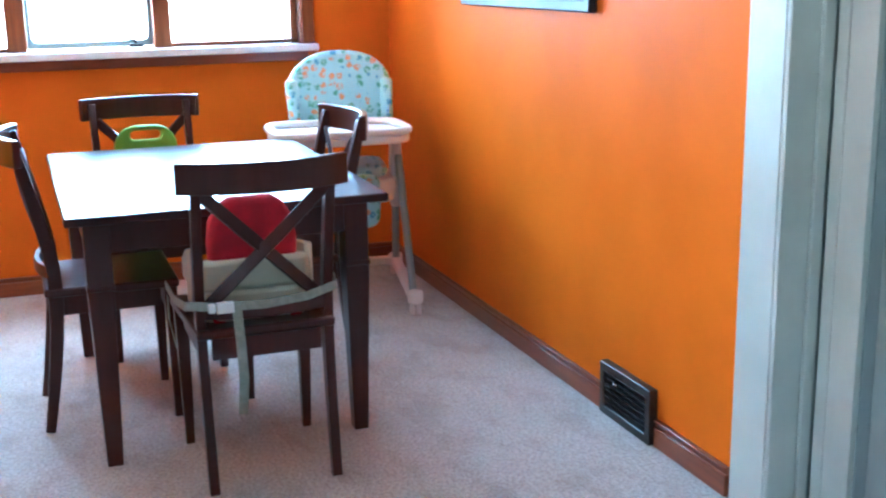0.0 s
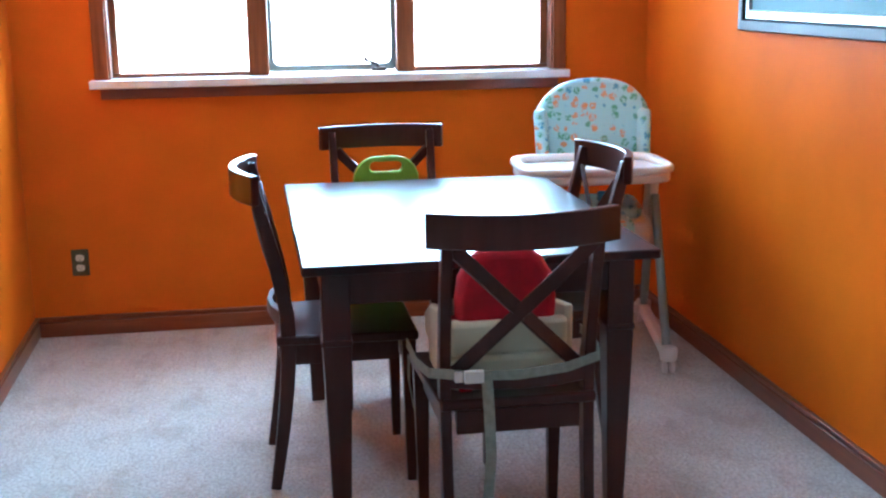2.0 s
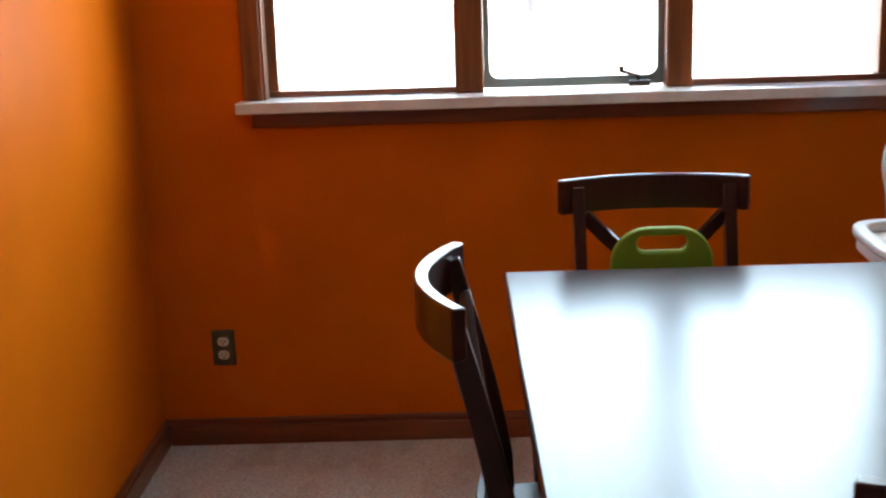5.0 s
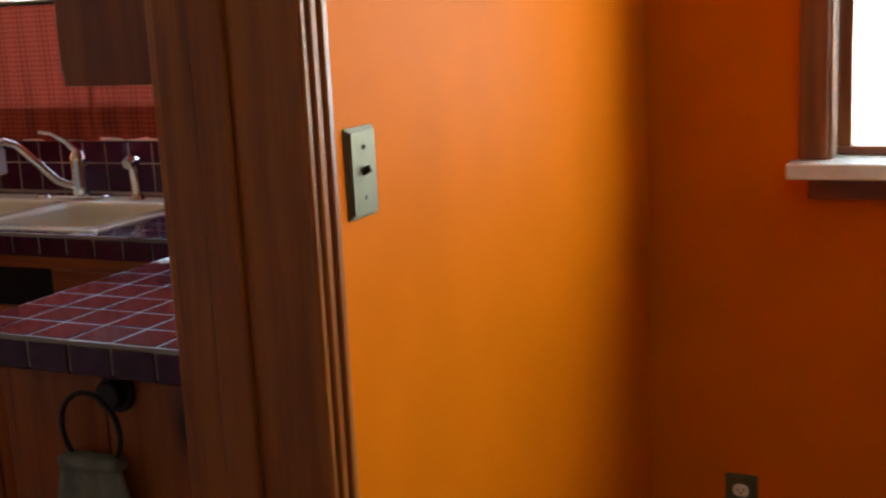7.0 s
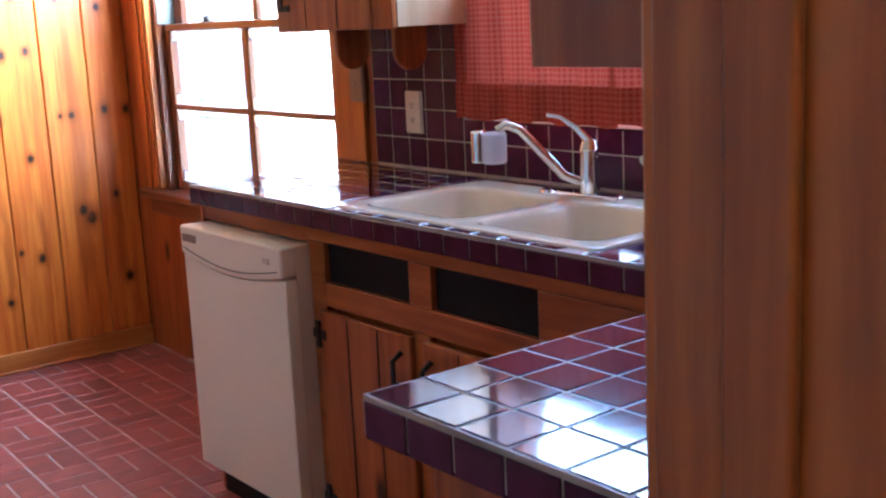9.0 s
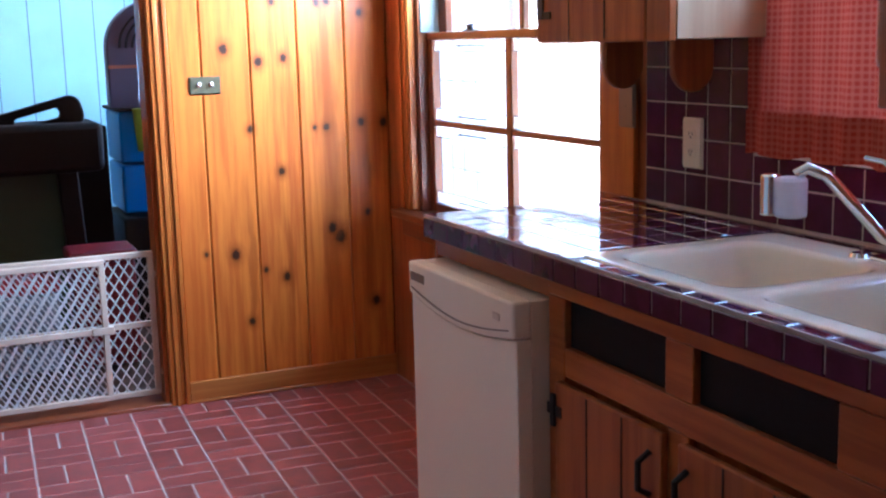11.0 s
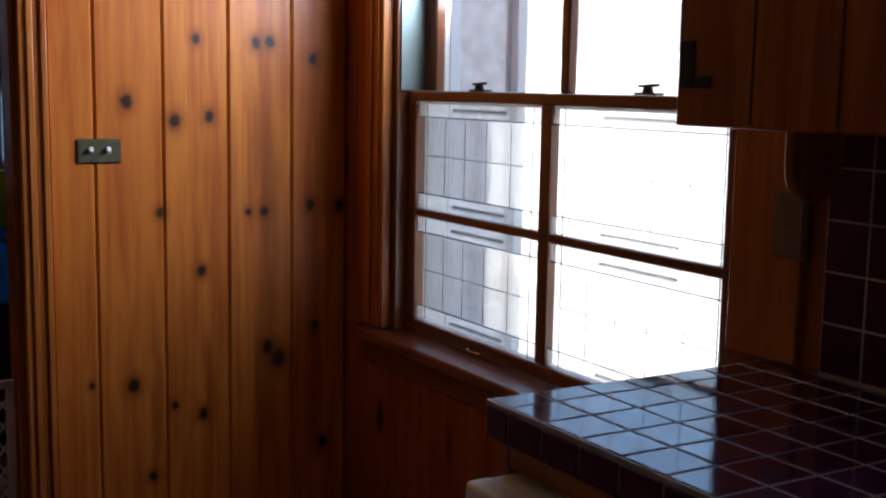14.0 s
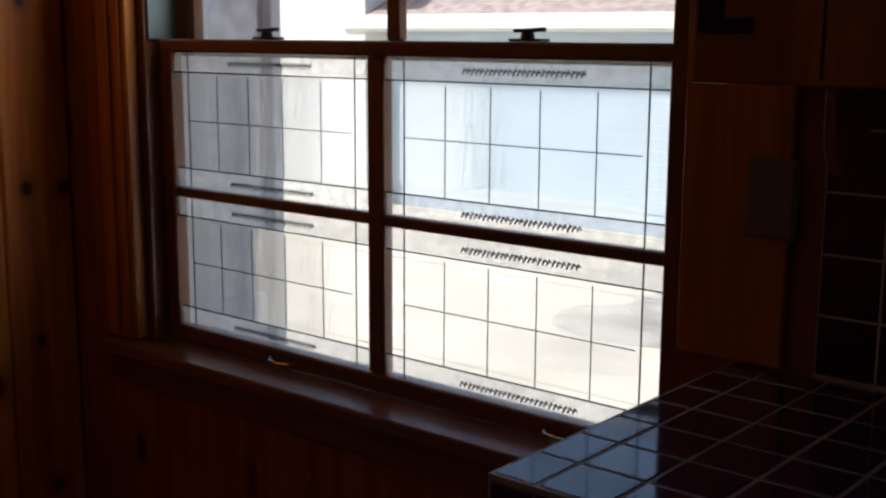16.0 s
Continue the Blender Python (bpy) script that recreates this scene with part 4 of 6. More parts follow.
part("strap", strap, STRAP, boost, "grey webbing strap")
tail = bmesh.new()
sweep_rect(tail, [(-0.075, -0.246, 0.076), (-0.072, -0.262, -0.02), (-0.070, -0.270, -0.12), (-0.076, -0.262, -0.225)], 0.026, 0.002, (0, 1, 0.02))
part("strap_tail", tail, STRAP, boost, "grey hanging strap end")
for s in (-1, 1):
    side = bmesh.new()
    sweep_rect(side, [(s * 0.224, 0.00, 0.05), (s * 0.222, 0.02, -0.02), (s * 0.205, 0.05, -0.11)], 0.003, 0.022, (0, 1, 0.1))
    part("side_strap", side, STRAP, boost, "grey webbing strap")
    part("foot", disc(bmesh.new(), (s * 0.105, -0.132, 0.012), 0.019, 0.03, "y"), RED_CLOTH, boost, "red rubber foot", 0.004)
bk = bmesh.new()
box(bk, -0.128, -0.082, -0.253, -0.238, 0.056, 0.086)
box(bk, -0.150, -0.131, -0.250, -0.236, 0.059, 0.083)
part("buckle", bk, WHITE_PLASTIC, boost, "white plastic buckle", 0.003)

green = thing("booster_seat", (1.392, 6.095, 0.460), 180, "lime green plastic booster seat with a handle hole", "booster seat")
gb = outline_solid(bmesh.new(), rounded(0.235, 0.35, 0.085, 8), 0.022, Matrix.Translation((0, -0.105, 0.190)) @ Matrix.Rotation(math.pi / 2 - 0.08, 4, "X"), [(u, v + 0.138) for u, v in rounded(0.115, 0.036, 0.0175, 8)])
part("backrest", gb, GREEN_PLASTIC, green, "", 0.007, False, 3)
part("base", outline_solid(bmesh.new(), rounded(0.30, 0.27, 0.06), 0.065, Matrix.Translation((0, 0.03, 0))), GREEN_PLASTIC, green, "", 0.014, False, 3)
part("side_arm", outline_solid(bmesh.new(), rounded(0.26, 0.06, 0.028), 0.02, Matrix.Translation((0.15, 0.03, 0.09)) @ Matrix.Rotation(math.pi / 2, 4, "Z") @ Matrix.Rotation(math.pi / 2, 4, "X")), GREEN_PLASTIC, green, "", 0.006)
part("side_arm", outline_solid(bmesh.new(), rounded(0.26, 0.06, 0.028), 0.02, Matrix.Translation((-0.17, 0.03, 0.09)) @ Matrix.Rotation(math.pi / 2, 4, "Z") @ Matrix.Rotation(math.pi / 2, 4, "X")), GREEN_PLASTIC, green, "", 0.006)

# ---- high chair: faces -y before it is turned ----
hc = thing("high_chair", (2.225, 6.40, 0), -11, "white high chair with pale teal patterned pad", "high chair")
tr = bmesh.new()
def dshape(w, d, n=40):
    return [(w / 2 * math.copysign(abs(math.cos(a)) ** 0.36, math.cos(a)), d / 2 * math.copysign(abs(math.sin(a)) ** 0.42, math.sin(a))) for a in [math.tau * k / n for k in range(n)]]
outline_solid(tr, dshape(0.550, 0.40), 0.034, Matrix.Translation((-0.035, -0.165, 0.712)) @ Matrix.Rotation(0.12, 4, "Z"))
outline_solid(tr, dshape(0.570, 0.42), 0.028, Matrix.Translation((-0.035, -0.165, 0.746)) @ Matrix.Rotation(0.12, 4, "Z"), dshape(0.500, 0.35))
part("tray", tr, WHITE_PLASTIC, hc, "white plastic tray with a raised rim", 0.010, False, 3)
pad = bmesh.new()


def rounded_off(pts, times=2):
    """The closed outline with its corners cut again and again."""
    for _ in range(times):
        pts = [(a[0] * k + b[0] * (1 - k), a[1] * k + b[1] * (1 - k)) for a, b in zip(pts, pts[1:] + pts[:1]) for k in (0.75, 0.25)]
    return pts


prof = [(-0.20, 0.0), (0.20, 0.0), (0.215, 0.14), (0.236, 0.20), (0.235, 0.27), (0.205, 0.325), (0.15, 0.372), (0.06, 0.398), (-0.06, 0.398), (-0.15, 0.372), (-0.205, 0.325), (-0.235, 0.27), (-0.236, 0.20), (-0.215, 0.14)]
prof = rounded_off(prof)
outline_solid(pad, [(u * 0.93, v * 0.97) for u, v in prof], 0.05, Matrix.Translation((0.008, 0.155, 0.665)) @ Matrix.Rotation(math.pi / 2 - 0.16, 4, "X"))
for s in (-1, 1):
    beam(pad, (s * 0.193, 0.06, 0.68), (s * 0.204, 0.155, 0.93), 0.045, 0.09, (0, -1, 0.3), 0.055, 0.06)
part("back_pad", pad, PAD, hc, "pale teal vinyl with orange and green animals", 0.020, False, 3)
part("seat_pad", outline_solid(bmesh.new(), rounded(0.34, 0.30, 0.06), 0.05, Matrix.Translation((0, 0.0, 0.545))), PAD, hc, "", 0.018, False, 3)
part("leg_rest", outline_solid(bmesh.new(), rounded(0.26, 0.24, 0.05), 0.03, Matrix.Translation((0, -0.165, 0.46)) @ Matrix.Rotation(math.pi / 2 + 0.25, 4, "X")), PAD, hc, "", 0.012, False, 3)
shell = bmesh.new()
outline_solid(shell, rounded(0.41, 0.36, 0.08), 0.10, Matrix.Translation((0, 0.02, 0.44)))
outline_solid(shell, [(u * 0.95, v * 0.96) for u, v in prof], 0.03, Matrix.Translation((0, 0.190, 0.655)) @ Matrix.Rotation(math.pi / 2 - 0.16, 4, "X"))
part("shell", shell, WHITE_PLASTIC, hc, "", 0.018, False, 3)
for s in (-1, 1):
    part("arm_housing", beam(bmesh.new(), (s * 0.215, 0.05, 0.40), (s * 0.218, -0.02, 0.72), 0.045, 0.12, (0, 1, 0), 0.045, 0.09), WHITE_PLASTIC, hc, "", 0.015, False, 3)
    part("front_leg", tube(bmesh.new(), [(s * 0.225, -0.04, 0.62), (s * 0.245, -0.30, 0.075)], 0.0165), TEAL_TUBE, hc, "grey-teal metal tube")
    part("rear_leg", tube(bmesh.new(), [(s * 0.222, 0.04, 0.58), (s * 0.248, 0.33, 0.075)], 0.0165), TEAL_TUBE, hc, "grey-teal metal tube")
    part("side_bar", beam(bmesh.new(), (s * 0.247, -0.31, 0.065), (s * 0.249, 0.34, 0.065), 0.04, 0.05), WHITE_PLASTIC, hc, "", 0.012, False, 3)
    for yy in (-0.325, 0.345):
        part("end_cap", disc(bmesh.new(), (s * 0.248, yy, 0.075), 0.033, 0.055), WHITE_PLASTIC, hc, "", 0.012)
        wh = disc(bmesh.new(), (s * 0.235, yy, 0.024), 0.024, 0.018, "x")
        disc(wh, (s * 0.262, yy, 0.024), 0.024, 0.018, "x")
        part("castor", wh, WHITE_PLASTIC, hc, "pale castor", 0.004)
part("cross_bar", beam(bmesh.new(), (-0.245, 0.34, 0.07), (0.245, 0.34, 0.07), 0.035, 0.04), WHITE_PLASTIC, hc, "", 0.01)
part("buckle", boxes((0.005, 0.05, -0.07, -0.05, 0.60, 0.64)), plain("blue_plastic", (0.06, 0.28, 0.48), 0.4), hc, "blue plastic buckle", 0.006)

# ---- floor register, picture, switch and outlet of the dining room ----
RY, RL = 4.632, 0.312
reg = thing("floor_register", (EAST, RY, 0), 0, "dark bronze louvred heating register at the wall foot", "register")
part("grille_frame", outline_solid(bmesh.new(), rounded(RL, 0.172, 0.006), 0.030, Matrix.Translation((EAST - 0.0005, RY, 0.0875)) @ Matrix.Rotation(-math.pi / 2, 4, "Y") @ Matrix.Rotation(math.pi / 2, 4, "Z"), rounded(RL - 0.055, 0.115, 0.004)), BRONZE, reg, "", 0.004, True)
part("back_plate", boxes((EAST - 0.006, EAST - 0.001, RY - RL / 2 + 0.02, RY + RL / 2 - 0.02, 0.03, 0.146)), BLACK_FLAT, reg, "", 0, True)
for k in range(6):
    z = 0.041 + k * 0.0190
    part("louvre", beam(bmesh.new(), (EAST - 0.017, RY - RL / 2 + 0.024, z), (EAST - 0.017, RY + RL / 2 - 0.024, z), 0.022, 0.003, (0.55, 0, 1)), BRONZE, reg, "", 0, True)
part("damper_lever", boxes((EAST - 0.038, EAST - 0.028, RY + 0.035, RY + 0.060, 0.122, 0.130)), CHROME, reg, "small bright lever", 0.002, True)

pic = thing("picture", (EAST, 5.44, 1.248), 0, "framed pale blue landscape print in a dark frame", "picture")
pm = Matrix.Translation((EAST - 0.0005, 5.44, 1.618)) @ Matrix.Rotation(-math.pi / 2, 4, "Y") @ Matrix.Rotation(math.pi / 2, 4, "Z")
part("picture_frame", outline_solid(bmesh.new(), rounded(1.085, 0.74, 0.003), 0.030, pm, rounded(1.01, 0.665, 0.003)), BLACK, pic, "black wooden frame", 0.006, True)
part("inner_moulding", outline_solid(bmesh.new(), rounded(1.008, 0.663, 0.003), 0.020, pm, rounded(0.945, 0.600, 0.003)), plain("silver_moulding", (0.34, 0.38, 0.40), 0.35, 0.5, var=0.15, scale=25), pic, "silver inner moulding", 0.005, True)
def print_mat():
    m, nt, b = material("pale_blue_print")
    v = coords(nt)
    sep = nt.nodes.new("ShaderNodeSeparateXYZ")
    nt.links.new(v, sep.inputs[0])
    c = mix(nt, ramp(nt, noise_tex(nt, coords(nt, (1, 3, 0.7)), 3, 3), 0.4, 0.65), (0.08, 0.20, 0.30), (0.26, 0.21, 0.27))
    c = mix(nt, ramp(nt, sep.outputs["Z"], 1.36, 1.35), c, (0.12, 0.22, 0.24))
    nt.links.new(c, b.inputs["Base Color"])
    b.inputs["Roughness"].default_value = 0.5
    b.inputs["Coat Weight"].default_value = 0.0
    b.inputs["Specular IOR Level"].default_value = 0.08
    return m
part("print", outline_solid(bmesh.new(), rounded(0.9445, 0.5995, 0.002), 0.010, pm), print_mat(), pic, "blue and pink print behind glass", 0, True)


def cover_plate(name, place, axis, w, h, material, label, category, kind="switch", horizontal=False):
    """A wall plate; axis is the matrix that turns its face outwards (u across, v up, depth out)."""
    ob = thing(name, place, 0, label, category)
    m = Matrix.Translation(place) @ axis
    inv = ob.matrix_basis.inverted() @ m
    pl = bmesh.new()
    for k, (ins, d0) in enumerate(((0.0, 0.0), (0.005, 0.0026), (0.010, 0.0052))):
        outline_solid(pl, rounded(w - ins, h - ins, 0.003), 0.0028, inv @ Matrix.Translation((0, 0, d0)))
    part("plate", pl, material, ob, "", 0.0006)
    if kind == "switch":
        part("toggle", beam(bmesh.new(), inv @ Vector((0, 0, 0.006)), inv @ Vector((0, 0.006, 0.017)), 0.007, 0.009, (0, 0, 1)), material, ob, "", 0.002)
        part("screw", disc(disc(bmesh.new(), (0, 0, 0), 0.0026, 0.002), (0, 0, 0), 0.003, 0.002), BRONZE, ob).matrix_basis = inv @ Matrix.Translation((0, 0.030, 0.0080))
        part("screw", disc(bmesh.new(), (0, 0, 0), 0.0026, 0.002), BRONZE, ob).matrix_basis = inv @ Matrix.Translation((0, -0.030, 0.0080))
    elif kind == "blank":
        part("screw", disc(bmesh.new(), (0, 0, 0), 0.0026, 0.002), BRASS, ob).matrix_basis = inv @ Matrix.Translation((0, 0, 0.0080))
    elif kind == "double":
        for s in (-1, 1):
            part("toggle", beam(bmesh.new(), inv @ Vector((s * 0.023, 0, 0.005)), inv @ Vector((s * 0.023, 0.007, 0.020)), 0.011, 0.014, (0, 0, 1)), WHITE_PLASTIC, ob, "white toggle", 0.002)
    else:
        for s in (-1, 1):
            part("socket", outline_solid(bmesh.new(), rounded(0.034, 0.028, 0.012), 0.002, inv @ Matrix.Translation((0, s * 0.021, 0.0078))), IVORY, ob, "ivory socket", 0.0006)
            slots = bmesh.new()
            for u in (-0.006, 0.006):
                outline_solid(slots, rounded(0.0025, 0.009, 0.001), 0.0006, inv @ Matrix.Translation((u, s * 0.021 + 0.002, 0.0100)))
            outline_solid(slots, rounded(0.005, 0.005, 0.002), 0.0006, inv @ Matrix.Translation((0, s * 0.021 - 0.007, 0.0100)))
            part("slots", slots, BLACK, ob)
    return ob


FACE_E = Matrix(((0, 0, 1, 0), (1, 0, 0, 0), (0, 1, 0, 0), (0, 0, 0, 1)))      # out = +x, across = +y
FACE_S = Matrix(((1, 0, 0, 0), (0, 0, -1, 0), (0, 1, 0, 0), (0, 0, 0, 1)))     # out = -y, across = +x
cover_plate("light_switch", (WEST, 5.756, 1.206), FACE_E, 0.067, 0.108, BRASS, "aged brass plate with one toggle switch", "light switch")
cover_plate("wall_outlet", (0.200, NORTH, 0.312), FACE_S, 0.070, 0.112, BRASS, "brass plated double socket outlet", "outlet", "outlet")
cover_plate("light_switch", (KW, 6.482, 1.198), FACE_E, 0.118, 0.066, BRASS, "brass plate with two white toggles on pine", "light switch", "double")
cover_plate("wall_outlet", (-2.472, KN - 0.009, 1.084), FACE_S, 0.078, 0.122, IVORY, "ivory double socket outlet on plum tiles", "outlet", "outlet")
cover_plate("wall_plate", (-2.745, KN - 0.017, 1.162), FACE_S, 0.075, 0.112, BROWN_PLASTIC, "blank brown wall plate beside the kitchen window", "wall plate", "blank")

# ---- kitchen: worktop, sink, cabinets ----
CT, CF, CX0, PX, PY = 0.918, 6.626, -2.795, -0.866, 5.890    # top, front, west end, peninsula west and south edges
top = thing("worktop", (-1.5, 6.9, 0.86), 0, "plum glazed tile worktop, L-shaped, with tan grout", "worktop")
SX0, SX1, SY0, SY1 = -2.092, -1.245, 6.666, 7.130            # sink cut-out
for d in ((CX0 - 0.0022, SX0 + 0.02, CF - 0.0022, KN - 0.0005, 0.868, CT + 0.0002), (SX1 - 0.02, KE - 0.0005, CF - 0.0022, KN - 0.0005, 0.868, CT + 0.0002), (SX0 + 0.02, SX1 - 0.02, CF - 0.0022, SY0 + 0.02, 0.868, CT + 0.0002), (SX0 + 0.02, SX1 - 0.02, SY1 - 0.02, KN - 0.0005, 0.868, CT + 0.0002), (PX - 0.0022, KE - 0.0005, PY - 0.0022, CF - 0.0022, 0.868, CT + 0.0002)):
    part("bed", boxes(d), TOP_GROUT, top, "tan grout bed", 0, True)
P, G, FIRST = 0.0846, 0.0038, 0.058


def counter_tiles(x_start, x_end, y_start, y_end, skip=None, first=P):
    y = y_start
    while y < y_end - 0.012:
        d = min(P, y_end - y)
        x = x_start
        while x < x_end - 0.012:
            w = first if x == x_start else min(P, x_end - x)
            x0, x1, y0, y1 = x, x + w, y, y + d
            keep = True
            if skip and x1 > skip[0] and x0 < skip[1] and y1 > skip[2] and y0 < skip[3]:
                if skip[0] - x0 > 0.012:
                    x1 = skip[0]
                elif x1 - skip[1] > 0.012:
                    x0 = skip[1]
                elif skip[2] - y0 > 0.012:
                    y1 = skip[2]
                elif y1 - skip[3] > 0.012:
                    y0 = skip[3]
                else:
                    keep = False
            if keep:
                jig = random.uniform(-0.0006, 0.0006)
                piece("tile", chamfered(x1 - x0 - G, y1 - y0 - G, 0.009, 0.0022, "tile"), TILE, top, pose((x0 + x1) / 2, (y0 + y1) / 2, CT - 0.0075, jig * 900, jig * 700, 0))
            x += w
        y += P


counter_tiles(CX0, KE - 0.001, CF, KN - 0.012, (SX0, SX1, SY0, SY1), FIRST)
counter_tiles(PX, KE - 0.001, PY, CF)
NOSE = 0.050
x = CX0
while x < PX - 0.01:
    w = FIRST if x == CX0 else min(P, PX - x)
    piece("edge_tile", chamfered(w - G, NOSE - 0.003, 0.009, 0.002, "edge_tile"), WALL_TILE, top, Matrix.Translation((x + w / 2, CF + 0.004, CT - 0.006 - NOSE / 2)) @ Matrix.Rotation(math.pi / 2, 4, "X"))
    x += w
x = PX
while x < KE - 0.012:
    w = min(P, KE - x)
    piece("edge_tile", chamfered(w - G, NOSE - 0.003, 0.009, 0.002, "edge_tile"), WALL_TILE, top, Matrix.Translation((x + w / 2, PY + 0.004, CT - 0.006 - NOSE / 2)) @ Matrix.Rotation(math.pi / 2, 4, "X"))
    x += P
y = PY
while y < CF - 0.012:
    w = min(P, CF - y)
    piece("edge_tile", chamfered(NOSE - 0.003, w - G, 0.009, 0.002, "edge_tile_side"), WALL_TILE, top, Matrix.Translation((PX + 0.004, y + w / 2, CT - 0.006 - NOSE / 2)) @ Matrix.Rotation(-math.pi / 2, 4, "Y"))
    y += P
y = CF
while y < KN - 0.012:
    w = min(P, KN - y)
    piece("edge_tile", chamfered(NOSE - 0.003, w - G, 0.009, 0.002, "edge_tile_side"), WALL_TILE, top, Matrix.Translation((CX0 + 0.004, y + w / 2, CT - 0.006 - NOSE / 2)) @ Matrix.Rotation(-math.pi / 2, 4, "Y"))
    y += P

splash = thing("backsplash", (-1.7, KN, 0.92), 0, "plum glazed wall tiles with pale grout", "backsplash", "", "structure")
part("bed", boxes((-2.675, WB[0] - 0.001, KN - 0.0080, KN - 0.0003, CT, 1.332), (WB[0] - 0.001, WB[1] + 0.001, KN - 0.0080, KN - 0.0003, CT, 1.068), (WB[1] + 0.001, KE - 0.001, KN - 0.0080, KN - 0.0003, CT, 1.332)), GROUT, splash, "pale grout", 0, True)
z = CT + 0.006
while z < 1.325:
    hgt = min(P, 1.332 - z)
    x = -2.675
    while x < KE - 0.02:
        w = min(P, KE - 0.001 - x)
        over = WB[0] - 0.06 < x + w / 2 < WB[1] + 0.04
        ht = min(hgt, 1.072 - z) if over else hgt
        if ht > 0.03:
            piece("tile", chamfered(w - G * 0.7, ht - G * 0.7, 0.007, 0.002, "wall_tile"), WALL_TILE, splash, Matrix.Translation((x + w / 2, KN - 0.0025, z + ht / 2)) @ Matrix.Rotation(math.pi / 2, 4, "X"))
        x += P
    z += P

# sink
sink = thing("kitchen_sink", ((SX0 + SX1) / 2, (SY0 + SY1) / 2, 0.75), 0, "cream porcelain double-bowl drop-in sink", "sink")
W, D = SX1 - SX0, SY1 - SY0


def corner_ring(x0, x1, y0, y1, z, radii, n=7):
    """A rounded rectangle; radii for its corners from (+x, +y) anticlockwise."""
    pts = []
    for (cx, cy, a0), r in zip(((x1, y1, 0), (x0, y1, 90), (x0, y0, 180), (x1, y0, 270)), radii):
        kx, ky = (cx - r if cx == x1 else cx + r), (cy - r if cy == y1 else cy + r)
        pts += [(kx + r * math.cos(radians(a0 + 90 * k / n)), ky + r * math.sin(radians(a0 + 90 * k / n)), z) for k in range(n + 1)]
    return pts


for s in (-1, 1):
    xo, yo, yi = W / 2 + 0.013, D / 2 + 0.010, -D / 2 - 0.010
    out, mid = 0.024, 0.0006
    radii = (out, mid, mid, out) if s > 0 else (mid, out, out, mid)
    lo, hi = (0.0002, xo) if s > 0 else (-xo, -0.0002)
    bx0, bx1 = (0.016, xo - 0.046) if s > 0 else (-xo + 0.046, -0.016)
    by0, by1 = yi + 0.042, yo - 0.092
    bowl = bmesh.new()
    rings = []
    e = (lambda d: (lo + (0 if s > 0 else d), hi - (d if s > 0 else 0), yi + d, yo - d))
    for d, z in ((0.0, 0.1685), (0.0008, 0.1718), (0.003, 0.1736), (0.008, 0.1742), (0.018, 0.1742)):
        rings.append(corner_ring(*e(d), z, radii))
    for d, z in ((-0.004, 0.1741), (0.004, 0.1728), (0.010, 0.1685), (0.013, 0.161), (0.016, 0.140), (0.024, 0.040), (0.034, 0.014), (0.052, 0.003), (0.085, 0.0)):
        rings.append(corner_ring(bx0 + d, bx1 - d, by0 + d, by1 - d, z, (max(0.02, 0.058 - d * 0.3),) * 4))
    vs = [[bowl.verts.new(p) for p in r] for r in rings]
    for a, b in zip(vs, vs[1:]):
        for k in range(len(a)):
            bowl.faces.new((a[k], a[(k + 1) % len(a)], b[(k + 1) % len(a)], b[k]))
    bowl.faces.new(vs[-1])
    part("bowl", bowl, PORCELAIN, sink)
    part("drain", disc(bmesh.new(), (s * W / 4, -0.03, 0.0005), 0.04, 0.003), CHROME, sink, "chrome drain", 0.001)

faucet = thing("faucet", (-1.662, 7.085, 0.9243), 0, "chrome kitchen faucet with a filter on its spout", "faucet")
part("deck_plate", outline_solid(bmesh.new(), rounded(0.21, 0.05, 0.024), 0.010, Matrix.Identity(4)), CHROME, faucet, "", 0.003)
fb = disc(bmesh.new(), (0, 0, 0.06), 0.024, 0.10, "z", 24, 0.021)
disc(fb, (0, 0, 0.122), 0.024, 0.024, "z", 24, 0.016)
part("body", fb, CHROME, faucet, "", 0.002)
sp = [(-0.010, -0.012, 0.035), (-0.035, -0.05, 0.055), (-0.07, -0.09, 0.115), (-0.098, -0.125, 0.165), (-0.118, -0.15, 0.178), (-0.132, -0.165, 0.165)]
part("spout", tube(bmesh.new(), sp, 0.0115), CHROME, faucet)
part("lever", tube(bmesh.new(), [(0, 0, 0.13), (-0.03, -0.01, 0.162), (-0.07, -0.02, 0.185), (-0.105, -0.03, 0.19)], [0.010, 0.008, 0.006, 0.006], 10), CHROME, faucet)
fl = disc(bmesh.new(), (-0.138, -0.17, 0.125), 0.029, 0.072)
part("filter", fl, plain("lilac_white_plastic", (0.62, 0.60, 0.70), 0.3, var=0.03, bmp=0), faucet, "white water filter", 0.006)
part("filter_cap", disc(bmesh.new(), (-0.170, -0.19, 0.128), 0.018, 0.075), CHROME, faucet, "", 0.004)
spray = thing("sink_sprayer", (-1.465, 7.085, 0.9243), 0, "chrome side sprayer beside the faucet", "sprayer")
part("collar", disc(bmesh.new(), (0, 0, 0.008), 0.022, 0.016, "z", 20, 0.016), CHROME, spray)
part("grip", tube(bmesh.new(), [(0, 0, 0.014), (0, 0, 0.06), (0.0, -0.003, 0.09)], [0.011, 0.014, 0.013]), CHROME, spray)
part("nozzle", tube(bmesh.new(), [(0.002, 0.012, 0.105), (0, -0.012, 0.108), (0, -0.03, 0.10)], [0.012, 0.017, 0.015]), CHROME, spray)
soap = thing("soap_bottle", (-1.215, 7.135, CT + 0.002), 0, "pale plastic soap bottle at the sink's corner", "bottle")
